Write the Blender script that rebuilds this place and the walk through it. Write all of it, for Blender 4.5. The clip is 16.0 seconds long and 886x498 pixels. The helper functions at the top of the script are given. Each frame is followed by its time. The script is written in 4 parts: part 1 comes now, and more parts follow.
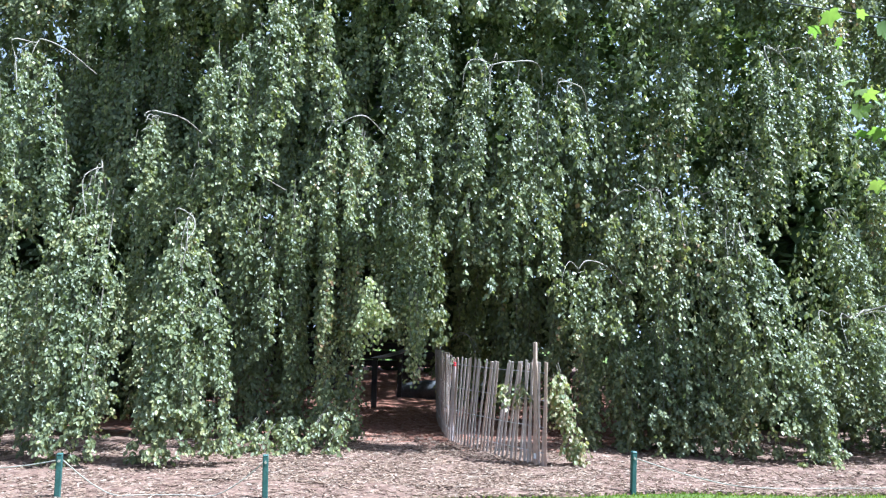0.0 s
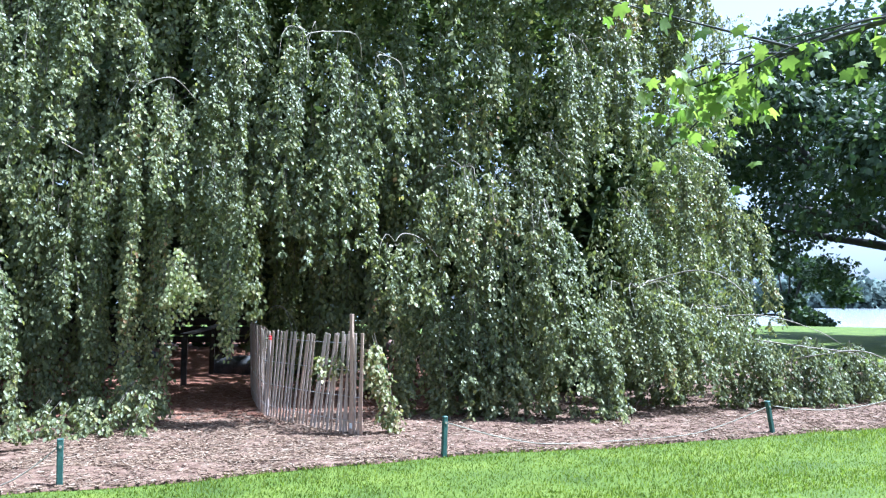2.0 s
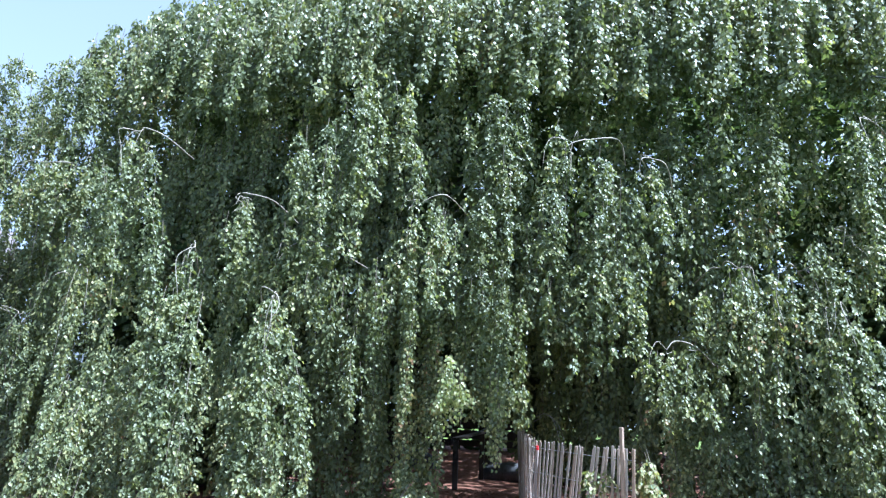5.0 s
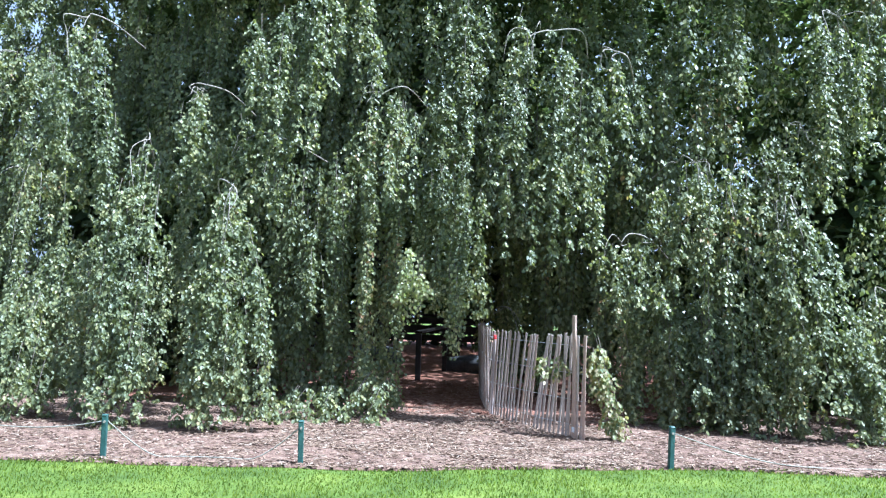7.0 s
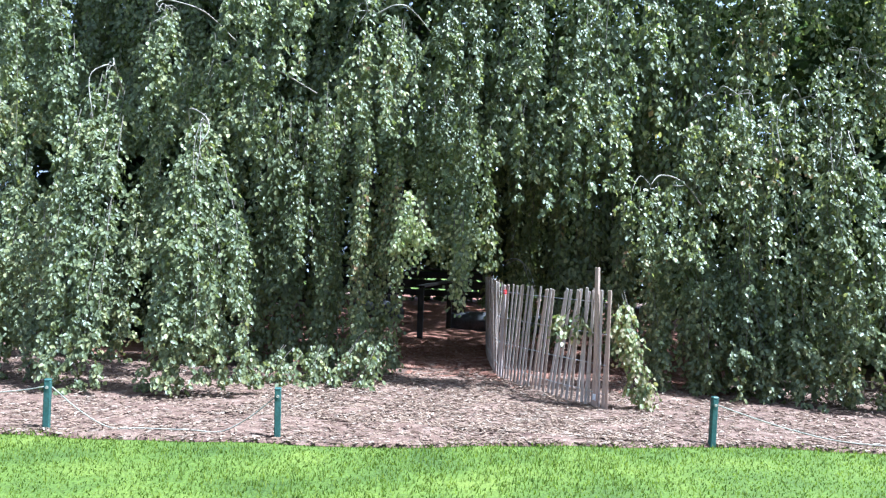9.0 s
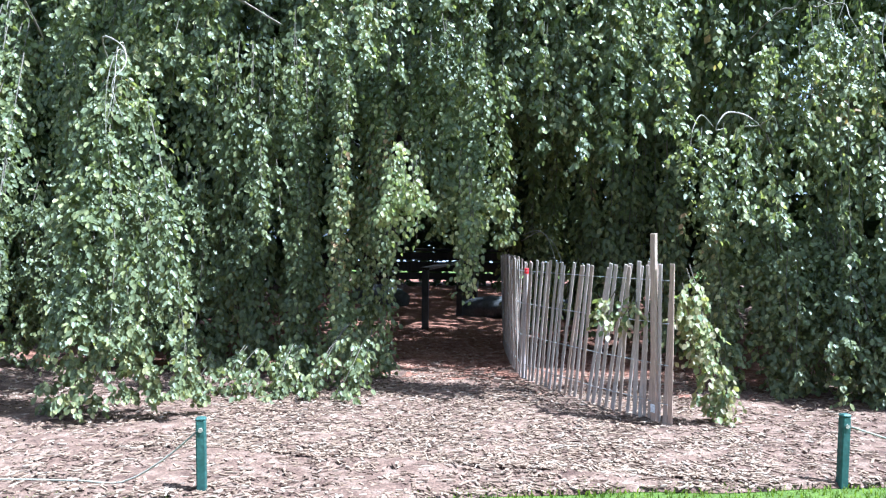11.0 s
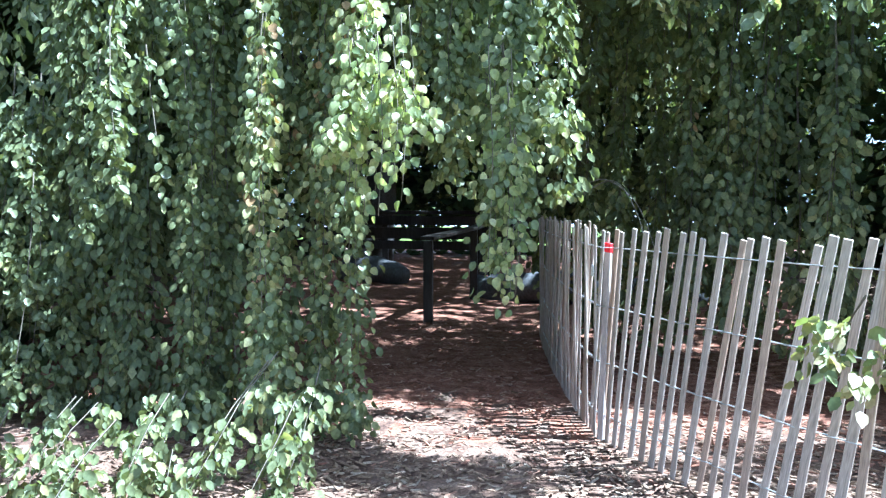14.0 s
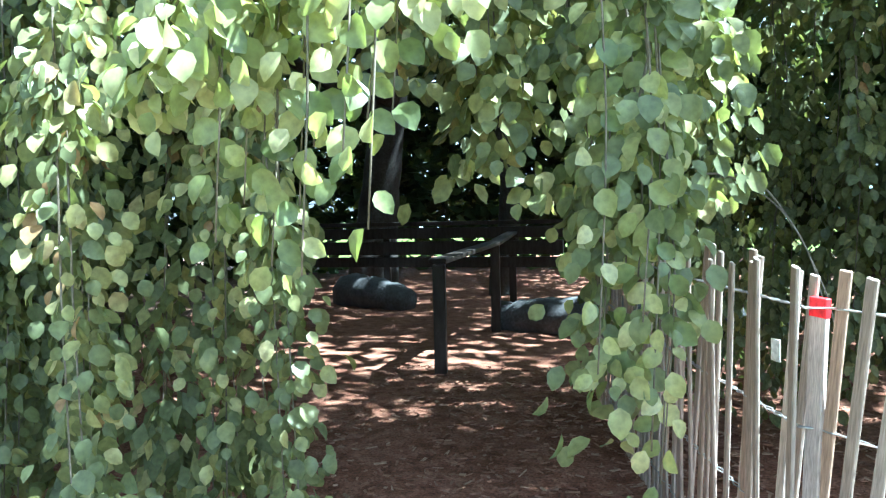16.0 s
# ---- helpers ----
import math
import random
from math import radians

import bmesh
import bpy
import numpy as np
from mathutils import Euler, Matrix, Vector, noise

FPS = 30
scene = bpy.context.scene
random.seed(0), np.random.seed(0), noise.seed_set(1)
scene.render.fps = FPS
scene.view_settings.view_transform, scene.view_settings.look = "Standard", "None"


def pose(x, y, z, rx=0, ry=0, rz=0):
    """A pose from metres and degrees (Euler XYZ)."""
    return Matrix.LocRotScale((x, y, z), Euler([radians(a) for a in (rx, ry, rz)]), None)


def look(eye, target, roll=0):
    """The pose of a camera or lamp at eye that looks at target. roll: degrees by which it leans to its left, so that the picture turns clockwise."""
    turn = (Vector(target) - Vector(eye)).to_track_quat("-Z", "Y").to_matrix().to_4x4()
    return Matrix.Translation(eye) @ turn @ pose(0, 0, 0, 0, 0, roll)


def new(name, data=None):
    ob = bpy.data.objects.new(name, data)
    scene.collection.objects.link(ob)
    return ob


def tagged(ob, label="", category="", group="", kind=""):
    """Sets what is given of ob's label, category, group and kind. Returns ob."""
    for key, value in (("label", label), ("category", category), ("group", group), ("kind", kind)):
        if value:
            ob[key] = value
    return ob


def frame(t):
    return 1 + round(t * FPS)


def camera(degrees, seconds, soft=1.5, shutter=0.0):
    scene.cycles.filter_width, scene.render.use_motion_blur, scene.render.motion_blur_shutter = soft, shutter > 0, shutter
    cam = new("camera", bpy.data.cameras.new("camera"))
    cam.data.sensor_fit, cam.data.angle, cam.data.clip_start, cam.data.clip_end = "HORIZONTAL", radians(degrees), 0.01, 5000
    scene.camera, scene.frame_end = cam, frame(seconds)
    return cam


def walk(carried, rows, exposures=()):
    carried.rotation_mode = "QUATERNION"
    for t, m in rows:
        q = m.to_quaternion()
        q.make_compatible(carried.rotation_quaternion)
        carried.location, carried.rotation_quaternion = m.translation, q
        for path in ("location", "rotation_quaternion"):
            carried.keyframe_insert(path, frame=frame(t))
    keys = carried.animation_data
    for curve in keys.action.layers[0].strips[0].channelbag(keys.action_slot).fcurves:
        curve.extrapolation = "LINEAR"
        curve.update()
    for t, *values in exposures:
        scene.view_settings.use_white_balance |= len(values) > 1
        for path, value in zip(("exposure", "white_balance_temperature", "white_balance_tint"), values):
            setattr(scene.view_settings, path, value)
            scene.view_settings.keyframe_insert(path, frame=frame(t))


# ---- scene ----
cam = camera(60.9, 16.0, 1.28)
PATH = [
    (0, (0.737, -0.459, 1.577), (0.565, 1.524, 1.779), 0.9),
    (0.5, (0.771, -0.451, 1.581), (0.827, 1.543, 1.718), 0.6),
    (1, (0.829, -0.479, 1.572), (1.171, 1.487, 1.706), 0.5),
    (1.5, (0.812, -0.477, 1.565), (1.278, 1.463, 1.702), 0.4),
    (2, (0.757, -0.494, 1.557), (1.062, 1.478, 1.694), 0.2),
    (2.5, (0.665, -0.455, 1.634), (0.645, 1.541, 1.759), 0.6),
    (3, (0.686, -0.379, 1.591), (0.313, 1.582, 1.726), 1.1),
    (3.1, (0.703, -0.374, 1.586), (0.268, 1.573, 1.72), 1.2),
    (3.5, (0.742, -0.339, 1.563), (0.131, 1.561, 1.694), 1.1),
    (4, (0.778, -0.343, 1.573), (0.094, 1.531, 1.72), 1.1),
    (4.5, (0.775, -0.376, 1.642), (0.234, 1.53, 1.919), 1.7),
    (4.7, (0.772, -0.38, 1.644), (0.328, 1.528, 2.048), 1.8),
    (6.8, (0.896, -0.4, 1.512), (0.592, 1.571, 1.658), 1.5),
    (7, (0.906, -0.381, 1.508), (0.593, 1.589, 1.649), 1.6),
    (7.5, (0.89, -0.261, 1.481), (0.554, 1.707, 1.597), 2.0),
    (8, (0.812, 0.015, 1.461), (0.484, 1.986, 1.556), 1.9),
    (8.5, (0.778, 0.357, 1.431), (0.464, 2.331, 1.489), 1.2),
    (9, (0.752, 0.738, 1.438), (0.427, 2.711, 1.463), 1.9),
    (9.2, (0.735, 0.881, 1.427), (0.401, 2.853, 1.454), 2.2),
    (11.3, (0.46, 2.955, 1.314), (0.109, 4.923, 1.288), 0.0),
    (11.5, (0.412, 3.16, 1.319), (0.07, 5.13, 1.288), -0.3),
    (12, (0.333, 3.695, 1.314), (0.021, 5.67, 1.283), -0.8),
    (12.5, (0.265, 4.236, 1.305), (-0.066, 6.207, 1.229), 0.1),
    (13, (0.171, 4.772, 1.298), (-0.167, 6.742, 1.242), -0.0),
    (13.5, (0.061, 5.311, 1.282), (-0.316, 7.274, 1.225), -0.2),
    (14, (-0.086, 5.815, 1.271), (-0.459, 7.777, 1.159), -0.0),
    (14.5, (-0.222, 6.322, 1.256), (-0.594, 8.282, 1.11), -0.4),
    (15, (-0.36, 6.797, 1.283), (-0.774, 8.75, 1.172), -1.4),
    (15.5, (-0.447, 7.31, 1.27), (-0.797, 9.272, 1.115), -1.5),
    (16, (-0.52, 7.8, 1.314), (-0.915, 9.759, 1.22), -1.3),
]
EXPOSURES = [(0.0, 2.18, 4500, 10), (4.7, 2.13, 4400, 10), (9.0, 2.18, 4400, 9), (11.5, 2.36, 4350, 7), (13.5, 2.85, 4250, 4), (14.5, 3.05, 4250, 1), (16.0, 3.45, 4450, -6)]
walk(cam, [(t, look(eye, target, roll)) for t, eye, target, roll in PATH], EXPOSURES)

# ---- sky and sun ----
SUN = Vector((0.48, -0.05, 0.875)).normalized()
world = bpy.data.worlds.new("sky")
scene.world = world
world.use_nodes = True
sky = world.node_tree.nodes.new("ShaderNodeTexSky")
sky.sky_type = "NISHITA"
sky.sun_disc = False
sky.sun_elevation = math.asin(SUN.z)
sky.sun_rotation = math.atan2(SUN.x, SUN.y)
sky.air_density, sky.dust_density = 1.2, 2.2
haze = world.node_tree.nodes.new("ShaderNodeHueSaturation")
haze.inputs["Saturation"].default_value = 0.12
world.node_tree.links.new(sky.outputs[0], haze.inputs["Color"])
back = world.node_tree.nodes["Background"]
back.inputs["Strength"].default_value = 0.056
world.node_tree.links.new(haze.outputs[0], back.inputs["Color"])
sun_data = bpy.data.lights.new("sun", "SUN")
sun_data.energy, sun_data.angle, sun_data.color = 5.0, radians(0.55), (1.0, 0.9, 0.73)
sun = new("sun", sun_data)
sun.matrix_world = look((0, 0, 40), Vector((0, 0, 40)) - SUN)


# ---- materials ----
def material(name, colours, scale=8.0, rough=0.7, bump=0.2, detail_scale=60.0, pick="noise", spec=0.3, metal=0.0,
             through_light=0.0, stretch=(1, 1, 1), mottle=0.35, stops=(), patch=0.0):
    """A surface of two or more colours: broad patches, fine grain and a matching relief. pick: noise, island or object."""
    m = bpy.data.materials.new(name)
    m.use_nodes = True
    t = m.node_tree
    n, link = t.nodes, t.links.new
    b = n["Principled BSDF"]
    b.inputs["Roughness"].default_value = rough
    b.inputs["Metallic"].default_value = metal
    b.inputs["Specular IOR Level"].default_value = spec
    co = n.new("ShaderNodeTexCoord")
    mp = n.new("ShaderNodeMapping")
    mp.inputs["Scale"].default_value = stretch
    link(co.outputs["Object"], mp.inputs["Vector"])
    big = n.new("ShaderNodeTexNoise")
    big.inputs["Scale"].default_value, big.inputs["Detail"].default_value = scale, 4.0
    fine = n.new("ShaderNodeTexNoise")
    fine.inputs["Scale"].default_value, fine.inputs["Detail"].default_value = detail_scale, 3.0
    link(mp.outputs[0], big.inputs["Vector"])
    link(mp.outputs[0], fine.inputs["Vector"])
    ramp = n.new("ShaderNodeValToRGB")
    els = ramp.color_ramp.elements
    while len(els) < len(colours):
        els.new(0.5)
    for i, c in enumerate(colours):
        a = i / max(1, len(colours) - 1)
        els[i].position = stops[i] if stops else a if pick != "noise" else 0.3 + 0.4 * a
        els[i].color = (*c, 1)
    if pick == "island":
        src = n.new("ShaderNodeNewGeometry").outputs["Random Per Island"]
    elif pick == "object":
        src = n.new("ShaderNodeObjectInfo").outputs["Random"]
    else:
        src = big.outputs["Fac"]
    if patch:
        shift = n.new("ShaderNodeMath")
        shift.operation = "MULTIPLY_ADD"
        link(big.outputs["Fac"], shift.inputs[0])
        shift.inputs[1].default_value, shift.inputs[2].default_value = patch, 0.08 - 0.5 * patch
        both = n.new("ShaderNodeMath")
        both.operation = "MULTIPLY_ADD"
        link(src, both.inputs[0])
        both.inputs[1].default_value = 0.8
        link(shift.outputs[0], both.inputs[2])
        src = both.outputs[0]
    link(src, ramp.inputs["Fac"])
    grain = n.new("ShaderNodeMapRange")
    grain.inputs["From Min"].default_value, grain.inputs["From Max"].default_value = 0.3, 0.7
    grain.inputs["To Min"].default_value, grain.inputs["To Max"].default_value = 1 - mottle, 1 + mottle * 0.6
    link(fine.outputs["Fac"], grain.inputs["Value"])
    mul = n.new("ShaderNodeVectorMath")
    mul.operation = "SCALE"
    link(ramp.outputs["Color"], mul.inputs[0])
    link(grain.outputs["Result"], mul.inputs["Scale"])
    link(mul.outputs[0], b.inputs["Base Color"])
    if bump:
        bp = n.new("ShaderNodeBump")
        bp.inputs["Strength"].default_value, bp.inputs["Distance"].default_value = bump, 0.01
        link(fine.outputs["Fac"], bp.inputs["Height"])
        link(bp.outputs[0], b.inputs["Normal"])
    if through_light:
        tr = n.new("ShaderNodeBsdfTranslucent")
        warm = n.new("ShaderNodeVectorMath")
        warm.operation = "MULTIPLY"
        warm.inputs[1].default_value = (1.75, 1.85, 0.85)
        link(mul.outputs[0], warm.inputs[0])
        link(warm.outputs[0], tr.inputs["Color"])
        mix = n.new("ShaderNodeMixShader")
        mix.inputs[0].default_value = through_light
        link(b.outputs[0], mix.inputs[1])
        link(tr.outputs[0], mix.inputs[2])
        link(mix.outputs[0], n["Material Output"].inputs["Surface"])
    return m


M_LEAF = material("beech_leaf", [(0.082, 0.1, 0.052), (0.15, 0.166, 0.074), (0.122, 0.14, 0.068), (0.24, 0.242, 0.1), (0.38, 0.35, 0.17), (0.28, 0.18, 0.09)],
                  rough=0.42, bump=0.0, detail_scale=60, scale=0.9, pick="island", spec=0.35, through_light=0.34, mottle=0.3, stops=(0.0, 0.3, 0.55, 0.8, 0.97, 1.0), patch=1.0)
# darker, duller copy of beech_leaf: the crown's inner shade is in its colour
M_LEAF_SHADED = material("shaded_leaf", [(0.04, 0.06, 0.03), (0.075, 0.098, 0.042), (0.06, 0.085, 0.04), (0.12, 0.14, 0.055)],
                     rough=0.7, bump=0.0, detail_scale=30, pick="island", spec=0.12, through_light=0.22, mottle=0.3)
# leaves by the path; the sunlight on their clump is put into the colour
M_LEAF_OWN = material("sunlit_leaf_single", [(0.13, 0.165, 0.065), (0.21, 0.235, 0.09), (0.32, 0.33, 0.14), (0.44, 0.42, 0.23)],
                      rough=0.36, bump=0.0, detail_scale=60, pick="object", spec=0.6, through_light=0.44, mottle=0.3)
# pale clump leaves, brightened further to carry strong sunlight in their colour
M_LEAF_SUNLIT = material("pale_sunlit_leaf", [(0.16, 0.19, 0.08), (0.24, 0.26, 0.11), (0.34, 0.34, 0.17), (0.46, 0.43, 0.26)],
                       rough=0.42, bump=0.0, detail_scale=60, pick="island", spec=0.45, through_light=0.42, mottle=0.25)
M_TWIG = material("twig_bark", [(0.1, 0.085, 0.06), (0.2, 0.17, 0.13)], rough=0.8, detail_scale=80)
M_PALE = material("pale_branch_bark", [(0.2, 0.17, 0.13), (0.34, 0.3, 0.24)], rough=0.75, detail_scale=60)
# deep shade inside the tree is put into this near-black beech grey
M_BARK = material("shaded_dark_bark", [(0.03, 0.028, 0.027), (0.07, 0.066, 0.063)], scale=3, rough=0.85, bump=0.5, detail_scale=30)
# redder mulch and chips for the bed under the tree, beyond about y 10
M_MULCH_RED = material("red_mulch", [(0.12, 0.045, 0.026), (0.215, 0.098, 0.06), (0.28, 0.148, 0.1)], scale=9, rough=0.95, bump=0.9, detail_scale=70, mottle=0.55)
M_CHIP_RED = material("red_chip", [(0.11, 0.045, 0.028), (0.28, 0.145, 0.095), (0.33, 0.19, 0.13), (0.2, 0.1, 0.064), (0.42, 0.29, 0.21)],
                        rough=0.9, bump=0.2, pick="island", mottle=0.3)
M_LIMB = material("smooth_grey_limb", [(0.07, 0.07, 0.073), (0.12, 0.12, 0.124)], scale=4, rough=0.75, bump=0.4, detail_scale=30)
M_DRY = material("bleached_leaf", [(0.11, 0.14, 0.055), (0.19, 0.205, 0.08), (0.27, 0.25, 0.12), (0.36, 0.3, 0.18)], rough=0.5, bump=0, pick="island", spec=0.4, through_light=0.35, mottle=0.2)
M_MULCH = material("mulch", [(0.07, 0.038, 0.026), (0.14, 0.085, 0.058), (0.21, 0.142, 0.104)], scale=9, rough=0.95, bump=0.9, detail_scale=70, mottle=0.55)
M_CHIP = material("wood_chip", [(0.066, 0.038, 0.025), (0.21, 0.138, 0.09), (0.26, 0.182, 0.122), (0.12, 0.075, 0.048), (0.4, 0.315, 0.235)],
                  rough=0.9, bump=0.3, detail_scale=120, pick="island", mottle=0.3)
M_LAWN = material("lawn", [(0.044, 0.07, 0.007), (0.075, 0.108, 0.01), (0.115, 0.145, 0.016)], scale=1.4, rough=0.9, bump=0.8, detail_scale=45, mottle=0.45)
M_GRASS = material("grass_blade", [(0.062, 0.098, 0.009), (0.105, 0.142, 0.013), (0.175, 0.205, 0.026)], rough=0.6, bump=0, pick="island", spec=0.22, through_light=0.45, mottle=0.1)
M_PICKET = material("weathered_picket", [(0.37, 0.28, 0.215), (0.45, 0.37, 0.31), (0.4, 0.335, 0.285), (0.4, 0.28, 0.2)], rough=0.9, bump=0.4, detail_scale=30, pick="object", stretch=(6, 6, 0.5), mottle=0.35)
M_WIRE = material("galvanised_wire", [(0.4, 0.4, 0.4), (0.6, 0.6, 0.6)], rough=0.4, metal=0.8, bump=0)
M_RED = material("red_paint", [(0.75, 0.02, 0.03), (0.65, 0.03, 0.03)], rough=0.5, bump=0.1)
M_STAKE = material("pale_stake", [(0.46, 0.38, 0.34), (0.54, 0.47, 0.43)], rough=0.85, stretch=(6, 6, 0.5))
M_GREEN = material("green_post_paint", [(0.026, 0.066, 0.055), (0.045, 0.095, 0.08)], rough=0.55, bump=0.15, detail_scale=40)
M_ROPE = material("rope", [(0.22, 0.21, 0.16), (0.34, 0.32, 0.25)], rough=0.9, bump=0.5, detail_scale=200)
M_DARKWOOD = material("dark_wood", [(0.014, 0.011, 0.01), (0.035, 0.029, 0.026)], rough=0.42, bump=0.3, stretch=(3, 3, 0.6))
M_OAKLEAF = material("broad_tree_leaf", [(0.025, 0.045, 0.025), (0.04, 0.065, 0.032), (0.07, 0.095, 0.045)], rough=0.55, bump=0, pick="island", spec=0.36, through_light=0.2, mottle=0.1)
M_MAPLE = material("maple_leaf", [(0.09, 0.14, 0.03), (0.13, 0.18, 0.04), (0.19, 0.23, 0.06)], rough=0.5, bump=0, pick="object", spec=0.35, through_light=0.5, detail_scale=20, mottle=0.15)
M_BRICK = material("red_brick", [(0.22, 0.07, 0.05), (0.3, 0.1, 0.07)], scale=3, rough=0.9, detail_scale=20)
M_CHIMNEY = material("orange_brick", [(0.42, 0.1, 0.055), (0.5, 0.14, 0.08)], scale=3, rough=0.9, detail_scale=14)
M_STONE = material("grey_stone", [(0.22, 0.2, 0.18), (0.34, 0.32, 0.29)], rough=0.9, detail_scale=15)
M_SLATE = material("pale_slate", [(0.1, 0.085, 0.085), (0.16, 0.135, 0.135)], scale=6, rough=0.85, detail_scale=12, mottle=0.4)
M_TRIM = material("white_paint", [(0.75, 0.74, 0.72), (0.82, 0.81, 0.79)], rough=0.6, bump=0.05)
M_AWN_G = material("green_awning", [(0.03, 0.1, 0.075), (0.04, 0.12, 0.09)], rough=0.8, bump=0.1)
M_GLASS = material("dark_window_pane", [(0.02, 0.025, 0.03), (0.03, 0.035, 0.04)], rough=0.08, spec=0.6, bump=0)
M_WATER = material("bay_water", [(0.4, 0.43, 0.45), (0.48, 0.5, 0.52)], scale=0.3, rough=0.12, spec=0.6, bump=0.1, detail_scale=1.5)
# distance haze is put into the paler, bluer green of the far shore
M_FAR_HAZE = material("hazy_far_wood", [(0.13, 0.17, 0.155), (0.15, 0.19, 0.17)], scale=0.2, rough=1.0, bump=0, detail_scale=0.8)
M_PATH = material("grey_gravel_path", [(0.3, 0.29, 0.28), (0.4, 0.39, 0.37)], rough=0.95, detail_scale=30)

rng = np.random.default_rng(7)


# ---- mesh helpers ----
def part(name, bm, mat, parent, label=""):
    me = bpy.data.meshes.new(name)
    bm.to_mesh(me)
    bm.free()
    me.materials.append(mat)
    ob = new(name, me)
    ob.parent = parent
    return tagged(ob, label)


def thing(name, m, label, category, group="", kind=""):
    ob = new(name)
    ob.matrix_world = m
    return tagged(ob, label, category, group, kind)


def array_mesh(name, verts, quads, mats, index=None, smooth=False):
    """A mesh from arrays of corners and four-sided faces."""
    me = bpy.data.meshes.new(name)
    me.vertices.add(len(verts))
    me.vertices.foreach_set("co", np.asarray(verts, np.float32).ravel())
    k = len(quads)
    me.loops.add(4 * k)
    me.loops.foreach_set("vertex_index", np.asarray(quads, np.int32).ravel())
    me.polygons.add(k)
    me.polygons.foreach_set("loop_start", np.arange(0, 4 * k, 4, dtype=np.int32))
    for m in mats:
        me.materials.append(m)
    if index is not None:
        me.polygons.foreach_set("material_index", np.asarray(index, np.int32))
    me.polygons.foreach_set("use_smooth", np.full(k, smooth))
    me.update(calc_edges=True)
    return me


def unit(a):
    return a / np.maximum(np.linalg.norm(a, axis=-1, keepdims=True), 1e-9)


def leaf_arrays(p, axis, face, length, width, simple=False, fine=False):
    """Leaves at the points p: folded along the midrib and a little curled."""
    n = len(p)
    axis = unit(axis)
    side = unit(np.cross(face, axis))
    nor = np.cross(axis, side)
    L, W = length[:, None], width[:, None]
    if simple:
        v = np.stack([p, p + axis * 0.5 * L - side * 0.5 * W, p + axis * L, p + axis * 0.5 * L + side * 0.5 * W - nor * 0.1 * W], 1)
        q = np.arange(n)[:, None] * 4 + np.array([0, 1, 2, 3])
        return v.reshape(-1, 3), q
    up = nor * 0.14 * W
    if fine:
        rows = []
        for a, b, c in ((0.0, 0.05, 0.0), (0.2, 0.4, 0.02), (0.5, 0.5, 0.03), (0.8, 0.34, -0.02), (1.0, 0.04, -0.1)):
            mid = p + axis * a * L + nor * c * L
            rows += [mid - side * b * W + up * 2 * b, mid, mid + side * b * W + up * 2 * b]
        q = np.array([[3 * i + j, 3 * i + j + 1, 3 * i + j + 4, 3 * i + j + 3] for i in range(4) for j in range(2)])
        return np.stack(rows, 1).reshape(-1, 3), (np.arange(n)[:, None, None] * 15 + q).reshape(-1, 4)
    v = np.stack([p, p + axis * 0.28 * L - side * 0.46 * W + up, p + axis * 0.7 * L - side * 0.42 * W + up * 0.6,
                  p + axis * L - nor * 0.1 * L, p + axis * 0.7 * L + side * 0.42 * W + up * 0.6, p + axis * 0.28 * L + side * 0.46 * W + up], 1)
    a = np.arange(n)[:, None] * 6
    q = np.concatenate([a + np.array([0, 3, 2, 1]), a + np.array([0, 5, 4, 3])], 1).reshape(-1, 4)
    return v.reshape(-1, 3), q


def tube_arrays(pts, rad, sides=3):
    """Tubes along many lines at once: pts (lines, points, 3), rad (lines, points)."""
    n, k, _ = pts.shape
    d = unit(np.gradient(pts, axis=1))
    ref = np.where(np.abs(d[..., 2:3]) > 0.9, np.array([1.0, 0, 0]), np.array([0, 0, 1.0]))
    a = unit(np.cross(d, ref))
    b = np.cross(d, a)
    ang = np.arange(sides) * 2 * np.pi / sides
    ring = pts[:, :, None] + rad[:, :, None, None] * (np.cos(ang)[:, None] * a[:, :, None] + np.sin(ang)[:, None] * b[:, :, None])
    idx = np.arange(n * k * sides).reshape(n, k, sides)
    nxt = np.roll(idx, -1, 2)
    q = np.stack([idx[:, :-1], nxt[:, :-1], nxt[:, 1:], idx[:, 1:]], -1)
    return ring.reshape(-1, 3), q.reshape(-1, 4)


def branch_bm(points, r0, r1, sides=8, steps=6, knobble=0.06, seed=0):
    """One tapered, slightly uneven branch along a smooth line through the points, closed at its ends."""
    r = np.random.default_rng(seed)
    p = np.array(points, float)
    t = np.linspace(0, len(p) - 1, (len(p) - 1) * steps + 1)
    i = np.clip(t.astype(int), 0, len(p) - 2)
    f = (t - i)[:, None]
    ext = np.vstack([2 * p[0] - p[1], p, 2 * p[-1] - p[-2]])
    a, b, c, e = ext[i], ext[i + 1], ext[i + 2], ext[i + 3]
    line = 0.5 * (2 * b + (c - a) * f + (2 * a - 5 * b + 4 * c - e) * f ** 2 + (3 * b - a - 3 * c + e) * f ** 3)
    rad = np.linspace(r0, r1, len(line)) * (1 + r.normal(0, knobble, len(line)))
    v, q = tube_arrays(line[None], rad[None], sides)
    bm = bmesh.new()
    vs = [bm.verts.new(x) for x in v]
    for f4 in q:
        bm.faces.new([vs[k] for k in f4])
    bm.faces.new(vs[:sides][::-1])
    bm.faces.new(vs[-sides:])
    for f4 in bm.faces:
        f4.smooth = True
    return bm


